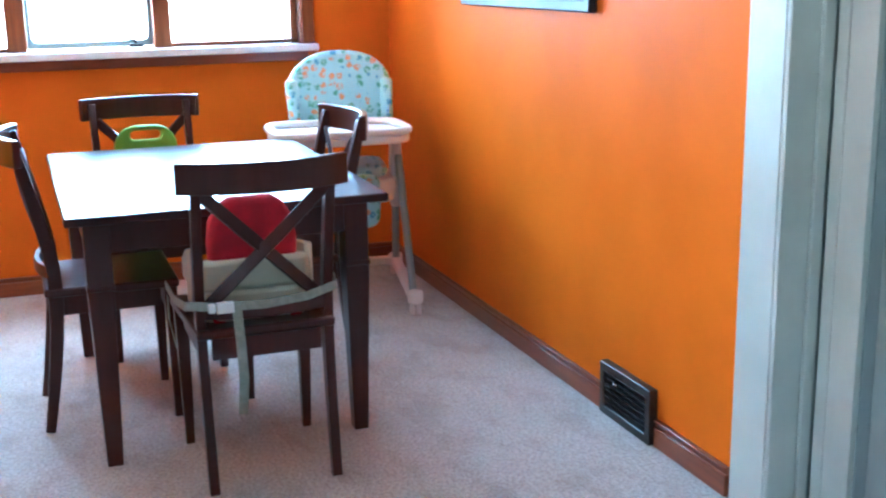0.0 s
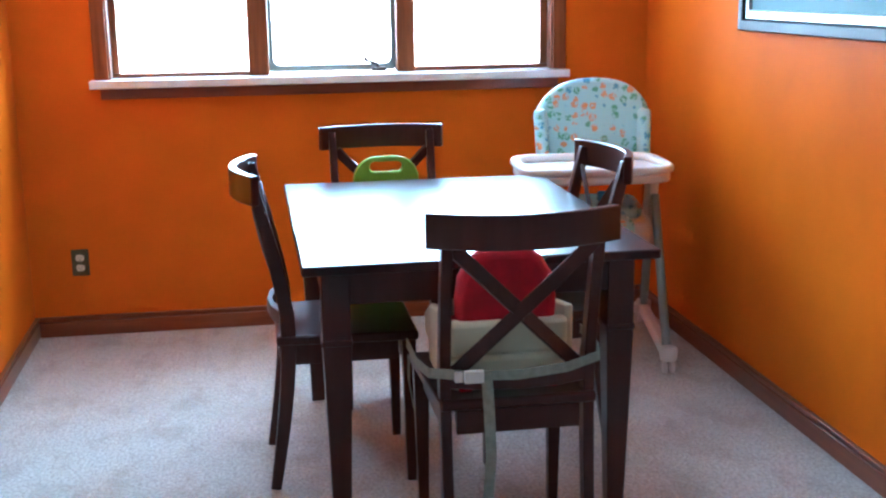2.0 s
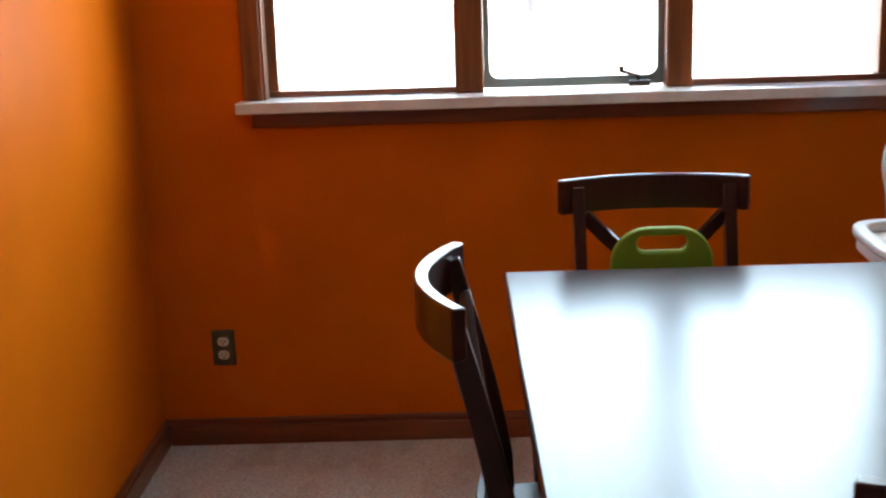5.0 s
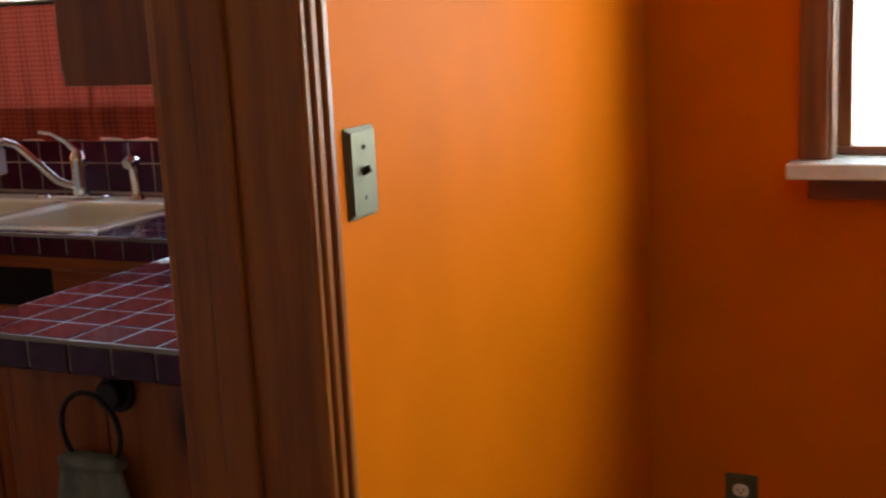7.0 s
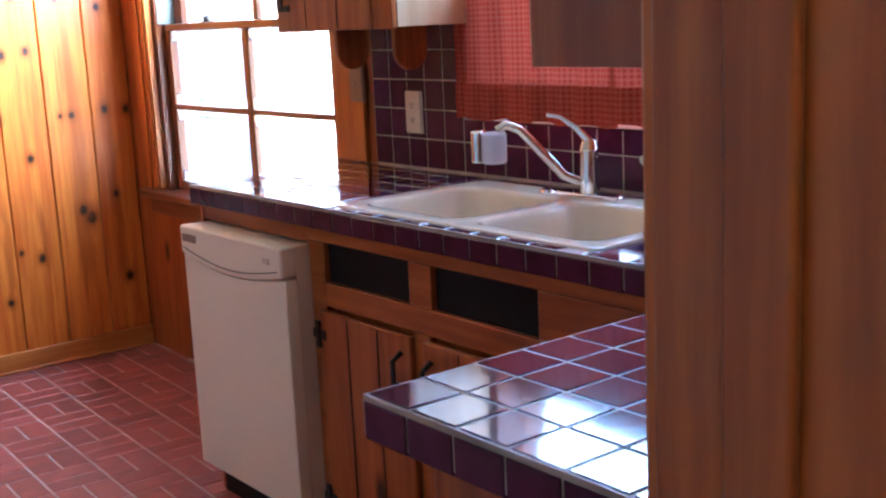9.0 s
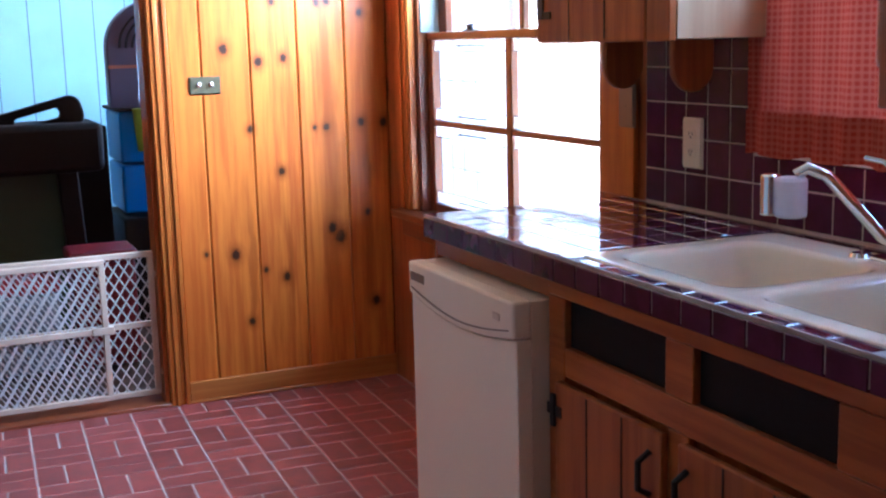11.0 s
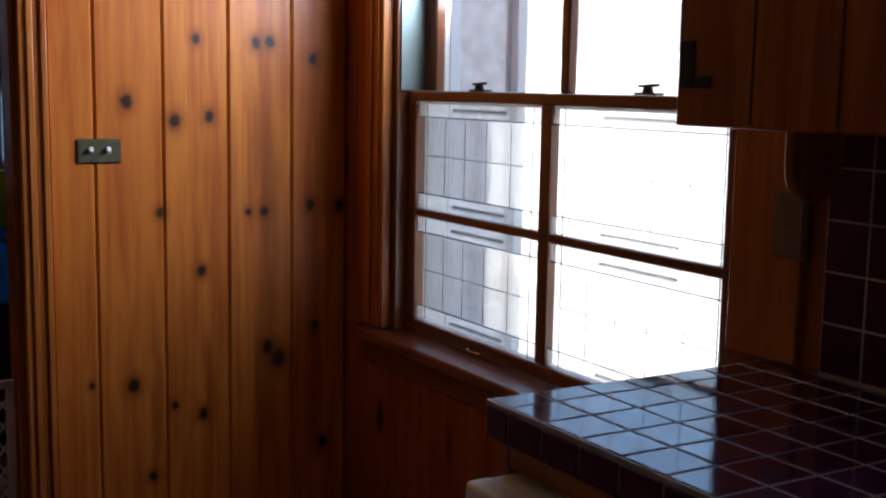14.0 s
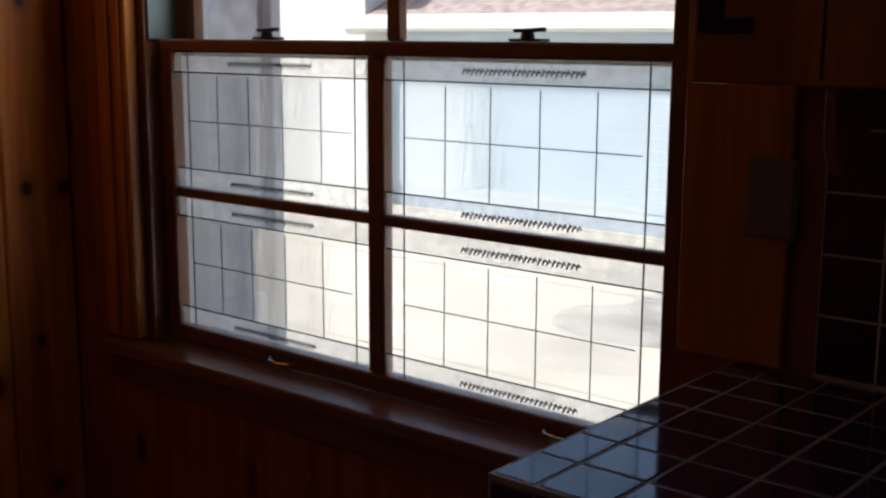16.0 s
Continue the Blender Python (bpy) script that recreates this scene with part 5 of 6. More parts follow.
part("bottle_body", outline_solid(bmesh.new(), rounded(0.055, 0.036, 0.016), 0.105, Matrix.Identity(4)), IVORY, soap, "", 0.006, False, 3)
part("cap", disc(disc(bmesh.new(), (0, 0, 0.116), 0.013, 0.022), (0, 0, 0.134), 0.009, 0.016, "z", 16, 0.005), WHITE_PLASTIC, soap, "", 0.002)
hole = thing("sink_hole_cover", (-1.80, 7.085, 0.9243), 0, "chrome cover on a spare sink hole", "cover")
part("cap", disc(bmesh.new(), (0, 0, 0.004), 0.022, 0.008, "z", 20, 0.018), CHROME, hole)

# base cabinets
FRONT = 6.640
cab = thing("base_cabinet", (-1.5, 6.9, 0), 0, "orange varnished pine sink cabinet with black drawer panels", "cabinet")
part("carcass", boxes((-2.140, PX + 0.02, FRONT + 0.02, KN - 0.001, 0.09, 0.725), (-2.140, PX + 0.02, FRONT + 0.05, KN - 0.001, 0.0, 0.09)), CAB, cab, "", 0, True)
ff = bmesh.new()
for d in ((-2.200, PX + 0.02, 0.828, 0.8675), (-2.134, PX + 0.02, 0.668, 0.728), (-2.200, -2.135, 0.0905, 0.8275), (-1.790, -1.710, 0.728, 0.828), (-1.372, PX + 0.02, 0.728, 0.828), (-1.779, -1.720, 0.09, 0.668), (-1.36, -1.29, 0.09, 0.668)):
    box(ff, d[0], d[1], FRONT, FRONT + 0.0195, d[2], d[3])
part("face_frame", ff, CAB_X, cab, "", 0.003, True)
for x0, x1 in ((-2.135, -1.790), (-1.710, -1.372)):
    part("drawer_panel", boxes((x0, x1, FRONT + 0.016, FRONT + 0.028, 0.728, 0.828)), BLACK_FLAT, cab, "black recessed panel", 0, True)
for x0, x1, hs in ((-2.145, -1.775, 1), (-1.725, -1.355, -1), (-1.295, -0.93, -1)):
    dr = part("door", boxes((x0, x1, FRONT - 0.018, FRONT - 0.0005, 0.10, 0.660)), CAB, cab, "knotty pine door", 0.004, True)
    # groove shade painted as black strips on the flat door
    part("groove", boxes(*[(x0 + (x1 - x0) * k / 3 - 0.0015, x0 + (x1 - x0) * k / 3 + 0.0015, FRONT - 0.0195, FRONT - 0.0178, 0.105, 0.655) for k in (1, 2)]), BLACK, dr, "", 0, True)
    for zz in (0.60, 0.17):
        hg = bmesh.new()
        xh = x0 if hs > 0 else x1
        box(hg, xh - 0.026, xh + 0.030, FRONT - 0.022, FRONT - 0.0185, zz - 0.012, zz + 0.012)
        box(hg, xh - 0.008, xh + 0.008, FRONT - 0.026, FRONT - 0.0185, zz - 0.034, zz + 0.034)
        part("hinge", hg, BLACK, dr, "black iron hinge", 0.002, True)
    xk = x1 - 0.03 if hs > 0 else x0 + 0.03
    part("handle", tube(bmesh.new(), [(xk, FRONT - 0.02, 0.62), (xk, FRONT - 0.045, 0.605), (xk, FRONT - 0.045, 0.555), (xk, FRONT - 0.02, 0.54)], 0.006, 8), BLACK, dr, "black iron handle", 0, True)
end = thing("end_panel", (-2.77, 6.9, 0), 0, "varnished pine panel beside the dishwasher", "panel")
part("board", boxes((-2.778, -2.760, FRONT, KN - 0.001, 0, 0.8675)), CAB, end, "", 0.002, True)
rail_t = thing("cabinet_rail", (-2.45, FRONT, 0.82), 0, "varnished pine rail over the dishwasher", "rail")
part("board", boxes((-2.7595, -2.2005, FRONT + 0.002, FRONT + 0.02, 0.820, 0.8675)), CAB_X, rail_t, "", 0.002, True)

pcab = thing("base_cabinet", (-0.5, 6.2, 0), 0, "varnished pine cabinet at the worktop's end", "cabinet")
part("carcass", boxes((PX + 0.025, KE - 0.001, PY + 0.085, CF + 0.02, 0.09, 0.8675), (PX + 0.08, KE - 0.001, PY + 0.10, CF + 0.02, 0, 0.09)), CAB, pcab, "", 0.002, True)
part("side_board", boxes((PX + 0.035, -0.62, PY + 0.072, PY + 0.0845, 0.06, 0.866), (-0.617, KE - 0.002, PY + 0.072, PY + 0.0845, 0.06, 0.866)), CAB, pcab, "knotty pine boards", 0.003, True)
part("door", boxes((PX + 0.006, PX + 0.0245, PY + 0.09, CF - 0.04, 0.10, 0.84)), CAB, pcab, "", 0.004, True)

ring = thing("towel_ring", (-0.585, PY + 0.072, 0.82), 0, "black iron towel ring on the cabinet end", "towel ring")
part("back_plate", disc(disc(bmesh.new(), (-0.585, PY + 0.066, 0.815), 0.034, 0.012, "y"), (-0.585, PY + 0.050, 0.815), 0.024, 0.022, "y"), BLACK, ring, "", 0.003, True)
part("ring", tube(bmesh.new(), [(-0.628 + 0.060 * math.cos(math.tau * k / 28), PY + 0.042 - 0.003 * math.sin(math.tau * k / 28), 0.752 + 0.066 * math.sin(math.tau * k / 28)) for k in range(29)], 0.0045, 8, False), BLACK, ring, "", 0, True)
cloth = thing("hand_towel", (-0.628, PY + 0.036, 0.40), 0, "grey-green terry hand towel hanging from the ring", "towel")
tw = bmesh.new()
grid = []
for j in range(15):
    v = j / 14
    rowv = []
    for i in range(17):
        u = i / 16 - 0.5
        half = 0.055 + 0.035 * min(1, v * 2.2)
        rowv.append(tw.verts.new((-0.628 + u * 2 * half, PY + 0.036 + 0.010 * math.sin(u * 17 + v * 1.2) * (0.4 + 0.6 * v) - 0.006, 0.700 - 0.30 * v)))
    grid.append(rowv)
for a, b in zip(grid, grid[1:]):
    for i in range(16):
        tw.faces.new((a[i], a[i + 1], b[i + 1], b[i]))
tob = part("fabric", tw, TOWEL, cloth, "", 0, True)
tob.modifiers.new("thick", "SOLIDIFY").thickness = 0.008
fold = boxes((-0.69, -0.566, PY + 0.020, PY + 0.058, 0.690, 0.712))
part("fold", fold, TOWEL, cloth, "", 0.009, True)

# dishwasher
# brown that paints the shade in the panel's crease and latch slot
BISQUE_SHADE = plain("crease_shade_brown", (0.22, 0.15, 0.10), 0.45, var=0.05)
dw = thing("dishwasher", (-2.455, 6.85, 0), 0, "bisque dishwasher with a curved control panel", "dishwasher")
part("tub", boxes((-2.750, -2.207, 6.605, KN - 0.03, 0.10, 0.814)), BISQUE_DARK, dw, "", 0.002, True)
pan = bmesh.new()
n = 16
hw = 0.2735
smile = [(-hw + 2 * hw * k / n, 0.040 - 0.030 * math.sin(math.pi * k / n)) for k in range(n + 1)]
outline_solid(pan, [(-hw, 0.118)] + smile + [(hw, 0.118)], 0.044, Matrix.Translation((-2.4785, 6.604, 0.698)) @ Matrix.Rotation(math.pi / 2, 4, "X"))
part("control_panel", pan, BISQUE, dw, "", 0.007, True, 3)
crease = sweep_rect(bmesh.new(), [(-2.4785 + u * 0.93, 6.5595, 0.698 + v + 0.016) for u, v in smile], 0.003, 0.003)
part("door", outline_solid(bmesh.new(), [(-hw, -0.583)] + [(hw, -0.583)] + [(u, v - 0.004) for u, v in smile[::-1]], 0.036, Matrix.Translation((-2.4785, 6.604, 0.698)) @ Matrix.Rotation(math.pi / 2, 4, "X")), BISQUE, dw, "bisque enamelled door", 0.003, True)
part("crease", crease, BISQUE_SHADE, dw, "narrow brown strip painted as the crease's shade", 0, True)
part("handle_slot", boxes((-2.735, -2.655, 6.5575, 6.5605, 0.772, 0.794)), BISQUE_SHADE, dw, "dark strip painted as the latch slot's shade", 0.003, True)
part("dial", boxes((-2.292, -2.262, 6.5570, 6.5605, 0.766, 0.782)), BISQUE_DARK, dw, "", 0.003, True)
part("kick_plate", boxes((-2.750, -2.207, 6.635, 6.655, 0.003, 0.0995)), BLACK_FLAT, dw, "black kick plate", 0.002, True)

# wall cabinets
up = thing("wall_cabinet", (-2.45, 7.06, 1.33), 0, "knotty pine wall cabinet with black iron hinges", "cabinet")
part("carcass", boxes((-2.735, -2.190, 6.930, KN - 0.019, 1.332, 2.10)), CAB, up, "", 0.002, True)
# end in paler wood: window light put into its colour
part("end_panel", boxes((-2.1895, -2.172, 6.930, KN - 0.019, 1.332, 2.10)), LIT_PINE, up, "varnished pine end, window light painted in as a pale colour", 0.002, True)
upd = part("door", boxes((-2.730, -2.262, 6.911, 6.9295, 1.328, 2.09)), CAB, up, "knotty pine door", 0.004, True)
part("stile", boxes((-2.255, -2.172, 6.911, 6.9295, 1.328, 2.10)), CAB, up, "", 0.003, True)
# black strips on the door paint the shade of its grooves
part("groove", boxes((-2.575, -2.572, 6.9095, 6.9112, 1.335, 2.08), (-2.42, -2.417, 6.9095, 6.9112, 1.335, 2.08)), BLACK, upd, "", 0, True)
for zz in (1.42, 1.98):
    hg = bmesh.new()
    box(hg, -2.722, -2.690, 6.906, 6.9105, zz - 0.035, zz + 0.035)
    box(hg, -2.690, -2.655, 6.906, 6.9105, zz - 0.035, zz - 0.017)
    part("hinge", hg, BLACK, upd, "black iron hinge", 0.002, True)
part("handle", tube(bmesh.new(), [(-2.30, 6.910, 1.56), (-2.302, 6.885, 1.54), (-2.296, 6.88, 1.49), (-2.285, 6.885, 1.455), (-2.283, 6.91, 1.44)], 0.006, 8), BLACK, upd, "black iron pull", 0, True)
up2 = thing("wall_cabinet", (-0.38, 6.55, 1.308), 0, "brown varnished wall cabinet over the worktop's end", "cabinet")
part("carcass", boxes((-0.600, KE - 0.001, 5.937, KN - 0.019, 1.308, 2.10)), CAB, up2, "", 0.002, True)
part("end_board", boxes((-0.5995, -0.400, 5.930, 5.9365, 1.304, 2.10)), CAB, up2, "", 0.001, True)
part("end_board", boxes((-0.3985, KE - 0.002, 5.930, 5.9365, 1.308, 2.10)), CAB, up2, "", 0.001, True)
for y0, y1 in ((5.945, 6.36), (6.366, 6.78)):
    d2 = part("door", boxes((-0.619, -0.6005, y0, y1, 1.322, 2.09)), CAB, up2, "", 0.004, True)
    part("handle", tube(bmesh.new(), [(-0.620, y1 - 0.04, 1.50), (-0.644, y1 - 0.04, 1.485), (-0.644, y1 - 0.04, 1.435), (-0.620, y1 - 0.04, 1.42)], 0.006, 8), BLACK, d2, "black iron handle", 0, True)

hold = thing("paper_towel_holder", (-2.46, 7.08, 1.33), 0, "wooden paper towel holder under the cabinet", "paper towel holder")
for xx, mt in ((-2.615, CAB), (-2.335, CAB)):
    br = outline_solid(bmesh.new(), [(0.055 * math.cos(a), -0.062 + 0.055 * math.sin(a)) for a in [math.pi + math.pi * k / 12 for k in range(13)]] + [(0.055, 0.0), (-0.055, 0.0)], 0.018, Matrix.Translation((xx, 7.08, 1.331)) @ Matrix.Rotation(math.pi / 2, 4, "Z") @ Matrix.Rotation(math.pi / 2, 4, "X"))
    part("bracket", br, mt, hold, "", 0.004)
    hold.children[-1].data.transform(hold.matrix_basis.inverted())

# cafe curtain
cur = thing("cafe_curtain", (-1.62, 7.15, 1.085), 0, "red checked cotton cafe curtain on a rod", "curtain")
for x0, x1, zb, ph in ((-2.235, -1.64, 1.080, 0.0), (-1.66, -1.03, 1.086, 1.7)):
    cl = bmesh.new()
    grid = []
    for j in range(13):
        v = j / 12
        rowv = []
        for i in range(61):
            u = i / 60
            wob = 0.010 * math.sin(u * 44 + ph) + 0.006 * math.sin(u * 19 + 2 * ph + v * 1.5)
            rowv.append(cl.verts.new((x0 + (x1 - x0) * u + (0.012 if v > 0.9 else 0) * math.sin(u * 30), 7.160 + wob * (0.5 + 0.5 * v) - (0.0 if ph == 0 else 0.004), 1.470 + (zb - 1.470) * v + 0.004 * math.sin(u * 25) * v)))
        grid.append(rowv)
    for a, b in zip(grid, grid[1:]):
        for i in range(60):
            cl.faces.new((a[i], a[i + 1], b[i + 1], b[i]))
    part("panel", cl, CURTAIN, cur, "", 0, True)
    hem = bmesh.new()
    g2 = []
    for j in range(5):
        v = j / 4
        rowv = []
        for i in range(61):
            u = i / 60
            wob = 0.010 * math.sin(u * 44 + ph) + 0.006 * math.sin(u * 19 + 2 * ph + 1.2)
            rowv.append(hem.verts.new((x0 + (x1 - x0) * u, 7.155 + wob * (0.85 + 0.15 * v) - (0.0 if ph == 0 else 0.004), 1.175 + (zb - 1.175) * v + 0.004 * math.sin(u * 25) * v)))
        g2.append(rowv)
    for a, b in zip(g2, g2[1:]):
        for i in range(60):
            hem.faces.new((a[i], a[i + 1], b[i + 1], b[i]))
    part("hem", hem, CURTAIN, cur, "doubled hem", 0, True)
part("rod", disc(bmesh.new(), (-1.62, 7.160, 1.474), 0.008, 1.18, "x"), BRASS, cur, "", 0, True)

# ---- gate in the pine doorway ----
gate = thing("safety_gate", (KW - 0.06, 5.86, 0.03), 0, "white plastic mesh and wood child safety gate", "gate")
gx = KW - 0.055
GATE_WOOD = plain("pale_gate_wood", (0.50, 0.38, 0.29), 0.5, var=0.1)
for y0, y1, z0, z1, dx in ((5.44, 6.08, 0.042, 0.578, 0.012), (5.50, 6.262, 0.036, 0.592, -0.012)):
    pw = []
    for d in ((y0, y1, z0, z0 + 0.022), (y0, y1, z1 - 0.022, z1), (y0, y0 + 0.022, z0 + 0.022, z1 - 0.022), (y1 - 0.022, y1, z0 + 0.022, z1 - 0.022)):
        pw.append((gx + dx - 0.009, gx + dx + 0.009, *d))
    panel = part("panel_frame", boxes(*pw), GATE_WOOD, gate, "", 0.003, True)
    part("middle_rail", boxes((gx + dx - 0.007, gx + dx + 0.007, y0 + 0.0225, y1 - 0.0225, (z0 + z1) / 2 - 0.012, (z0 + z1) / 2 + 0.012)), GATE_WOOD, gate, "", 0.003, True)
    net = bmesh.new()
    pitch, slope = 0.039, 1.55
    ya, yb, za, zb = y0 + 0.02, y1 - 0.02, z0 + 0.02, z1 - 0.02
    span = (zb - za) / slope
    k = ya - span
    while k < yb:
        for sgn in (1, -1):
            p0, p1 = (k, za), (k + span, zb)
            q0, q1 = max(p0[0], ya), min(p1[0], yb)
            if q1 > q0:
                zz0, zz1 = za + (q0 - k) * slope, za + (q1 - k) * slope
                if sgn < 0:
                    zz0, zz1 = za + zb - zz0, za + zb - zz1
                beam(net, (gx + dx + 0.001 * sgn, q0, zz0), (gx + dx + 0.001 * sgn, q1, zz1), 0.0024, 0.0052, (0, -slope * sgn, 1))
        k += pitch
    part("mesh", net, plain("dulled_white_plastic", (0.50, 0.47, 0.45), 0.45, var=0.05), gate, "white plastic diamond mesh", 0, True)
for zz in (0.12, 0.50):
    part("bumper", disc(bmesh.new(), (gx - 0.012, 6.2645, zz), 0.012, 0.006, "y"), GATE_WOOD, gate, "", 0, True)
part("latch_bar", boxes((gx - 0.024, gx + 0.024, 6.02, 6.10, 0.295, 0.325)), GATE_WOOD, gate, "", 0.003, True)

# ---- room beyond the gate ----
# no grooves are cut: their shade is painted as thin dark strips
grooves = boxes(*[(-8.052, -8.0495, 3.6 + 0.2 * k, 3.606 + 0.2 * k, 0.0, HIGH) for k in range(25)])
structure("panel_grooves", grooves, plain("shadowed_groove", (0.10, 0.17, 0.22), 0.7), "dark strips painted as groove shade between the pale blue boards", "trim")
TOY_BLUE = plain("blue_plastic_drawer", (0.008, 0.24, 0.78), 0.4, var=0.05)
TOY_GREY = plain("grey_violet_plastic", (0.12, 0.10, 0.16), 0.45, var=0.1)
TOY_DARK = plain("dark_brown_plastic", (0.014, 0.009, 0.008), 0.6, var=0.15, spec=0.2)
TOY_GREEN = plain("olive_green_plastic", (0.055, 0.075, 0.03), 0.5, var=0.1)
drawers = thing("storage_unit", (-6.05, 6.62, 0), 0, "blue plastic drawer unit in a dark frame", "drawers")
part("stand", boxes((-6.30, -5.80, 6.36, 6.92, 0.0, 0.54)), TOY_DARK, drawers, "dark stand", 0.01, True)
for z0, z1 in ((0.56, 0.79), (0.80, 1.045)):
    part("drawer", boxes((-6.25, -5.84, 6.375, 6.90, z0, z1)), TOY_BLUE, drawers, "", 0.012, True)
part("rim", boxes((-6.28, -5.82, 6.365, 6.91, 1.046, 1.062)), TOY_DARK, drawers, "", 0.005, True)
arch = thing("arched_toy", (-6.0, 6.60, 1.062), 0, "grey-violet arched toy with ringed top on the drawers", "toy")
am = Matrix.Translation((0, 0, 0)) @ Matrix.Rotation(math.pi / 2, 4, "Z") @ Matrix.Rotation(math.pi / 2, 4, "X")
outer = [(-0.25, 0.0), (-0.25, 0.28)] + [(-0.25 * math.cos(a), 0.28 + 0.23 * math.sin(a)) for a in [math.pi * k / 18 for k in range(1, 18)]] + [(0.25, 0.28), (0.25, 0.0)]
inner = [(-0.11, 0.02), (-0.11, 0.25)] + [(-0.11 * math.cos(a), 0.25 + 0.10 * math.sin(a)) for a in [math.pi * k / 18 for k in range(1, 18)]] + [(0.11, 0.25), (0.11, 0.02)]
part("arch", outline_solid(bmesh.new(), outer, 0.10, am, inner), TOY_GREY, arch, "", 0.008)
for rr in (0.13, 0.16, 0.19):
    part("ring", tube(bmesh.new(), [(0.104, -rr * math.cos(a), 0.28 + rr * 0.95 * math.sin(a)) for a in [math.pi * k / 18 for k in range(19)]], 0.006, 6), TOY_DARK, arch, "dark ring")
part("band", boxes((0.1005, 0.106, -0.25, -0.115, 0.185, 0.20)), plain("salmon_stripe", (0.45, 0.16, 0.10), 0.5), arch, "salmon stripe")
cup = thing("green_cup", (-5.80, 6.49, 0.86), 0, "lime green plastic cup hung on the drawers", "cup")
part("cup_body", disc(bmesh.new(), (0.01, 0, 0.10), 0.045, 0.20, "z", 20, 0.06), GREEN_PLASTIC, cup, "", 0.004)
bench = thing("toy_workbench", (-5.7, 6.0, 0), 0, "dark brown plastic toy workbench with a carrying handle", "toy workbench")
part("leg", beam(bmesh.new(), (-5.62, 6.14, 0.0), (-5.66, 6.10, 0.80), 0.07, 0.09, (0, 1, 0)), TOY_DARK, bench, "", 0.01, True)
part("leg", beam(bmesh.new(), (-5.62, 5.62, 0.0), (-5.66, 5.66, 0.80), 0.07, 0.09, (0, 1, 0)), TOY_DARK, bench, "", 0.01, True)
part("front_panel", boxes((-5.80, -5.76, 5.62, 6.13, 0.05, 0.79)), TOY_GREEN, bench, "olive green panel", 0.01, True)
part("tool_box", boxes((-5.90, -5.55, 4.75, 6.26, 0.80, 1.02)), TOY_DARK, bench, "", 0.03, True)
part("back_panel", boxes((-6.02, -5.94, 4.75, 6.33, 0.0, 0.98)), TOY_DARK, bench, "", 0.01, True)
part("handle", outline_solid(bmesh.new(), rounded(0.50, 0.14, 0.05), 0.05, Matrix.Translation((-5.72, 5.95, 1.02)) @ Matrix.Rotation(0.25, 4, "X") @ Matrix.Rotation(math.pi / 2, 4, "Z") @ Matrix.Rotation(math.pi / 2, 4, "X"), [(u + 0.05, v + 0.01) for u, v in rounded(0.20, 0.045, 0.02)]), TOY_DARK, bench, "", 0.008, True)
crate = thing("toy_crate", (-5.35, 5.95, 0), 0, "red and grey toy crate behind the gate", "crate")
part("crate_body", boxes((-5.5, -5.2, 5.55, 5.98, 0.0, 0.34)), plain("grey_toy_plastic", (0.22, 0.22, 0.25), 0.5), crate, "", 0.012, True)
part("lid", boxes((-5.51, -5.19, 5.54, 5.99, 0.341, 0.40)), plain("red_toy_plastic", (0.40, 0.02, 0.03), 0.4), crate, "red lid", 0.012, True)
side_box = thing("toy_box", (-5.3, 6.16, 0), 0, "dark red toy box behind the gate", "box")
DARK_RED = plain("dark_red_plastic", (0.20, 0.012, 0.02), 0.45)
part("box_body", boxes((-5.42, -5.18, 6.04, 6.30, 0.0, 0.45)), DARK_RED, side_box, "", 0.012, True)
part("lid", boxes((-5.43, -5.17, 6.03, 6.31, 0.451, 0.50)), DARK_RED, side_box, "", 0.012, True)

# ---- outside ----
GZ0 = -0.80
CONCRETE = plain("pale_concrete", (0.62, 0.58, 0.50), 0.9, var=0.12, scale=0.9, fine=60, bmp=0.4, dirt=(0.33, 0.30, 0.26))
structure("ground", boxes((-160, 160, -160, 160, GZ0 - 0.3, GZ0)), CONCRETE, "pale concrete yard and drive reaching into the distance", "ground")
# shadow on the concrete, painted as a thin grey sheet
structure("drive_patch", outline_solid(bmesh.new(), rounded_off([(-7.05, 12.8), (-6.2, 12.75), (-4.6, 13.4), (-5.0, 14.6), (-6.6, 14.9), (-7.1, 14.35), (-6.9, 13.9), (-7.35, 13.6)]), 0.004, Matrix.Translation((0, 0, GZ0))), plain("painted_shadow_grey", (0.38, 0.365, 0.34), 0.9, var=0.25, scale=2.5, bmp=0.4), "grey sheet painted as a shadow on the pale drive", "pavement")
# joints laid as thin strips, their shade put into the darker colour
structure("yard_joints", boxes(*[(-30, 20, 9.0 + 2.6 * k, 9.02 + 2.6 * k, GZ0, GZ0 + 0.004) for k in range(4)]), plain("joint_shadow", (0.36, 0.33, 0.28), 0.9), "expansion joints in the concrete, their shade painted as strips", "pavement")
structure("foundation", boxes((-8.3, 2.95, -1.75, KN + 0.19, GZ0, -0.121)), plain("grey_block", (0.35, 0.34, 0.33), 0.9), "grey concrete foundation of the house", "foundation")
SIDING = plain("pale_blue_siding", (0.46, 0.54, 0.62), 0.6, var=0.05, scale=2)
WHITE_SIDING = plain("white_siding", (0.74, 0.73, 0.70), 0.6, var=0.04, scale=2)
STORM = plain("grey_storm_glass", (0.60, 0.64, 0.70), 0.12, var=0.15, scale=20, fine=30, bmp=0.5, coat=0.4)
GREY_SIDING = plain("grey_siding", (0.52, 0.55, 0.60), 0.65, var=0.08, scale=4)
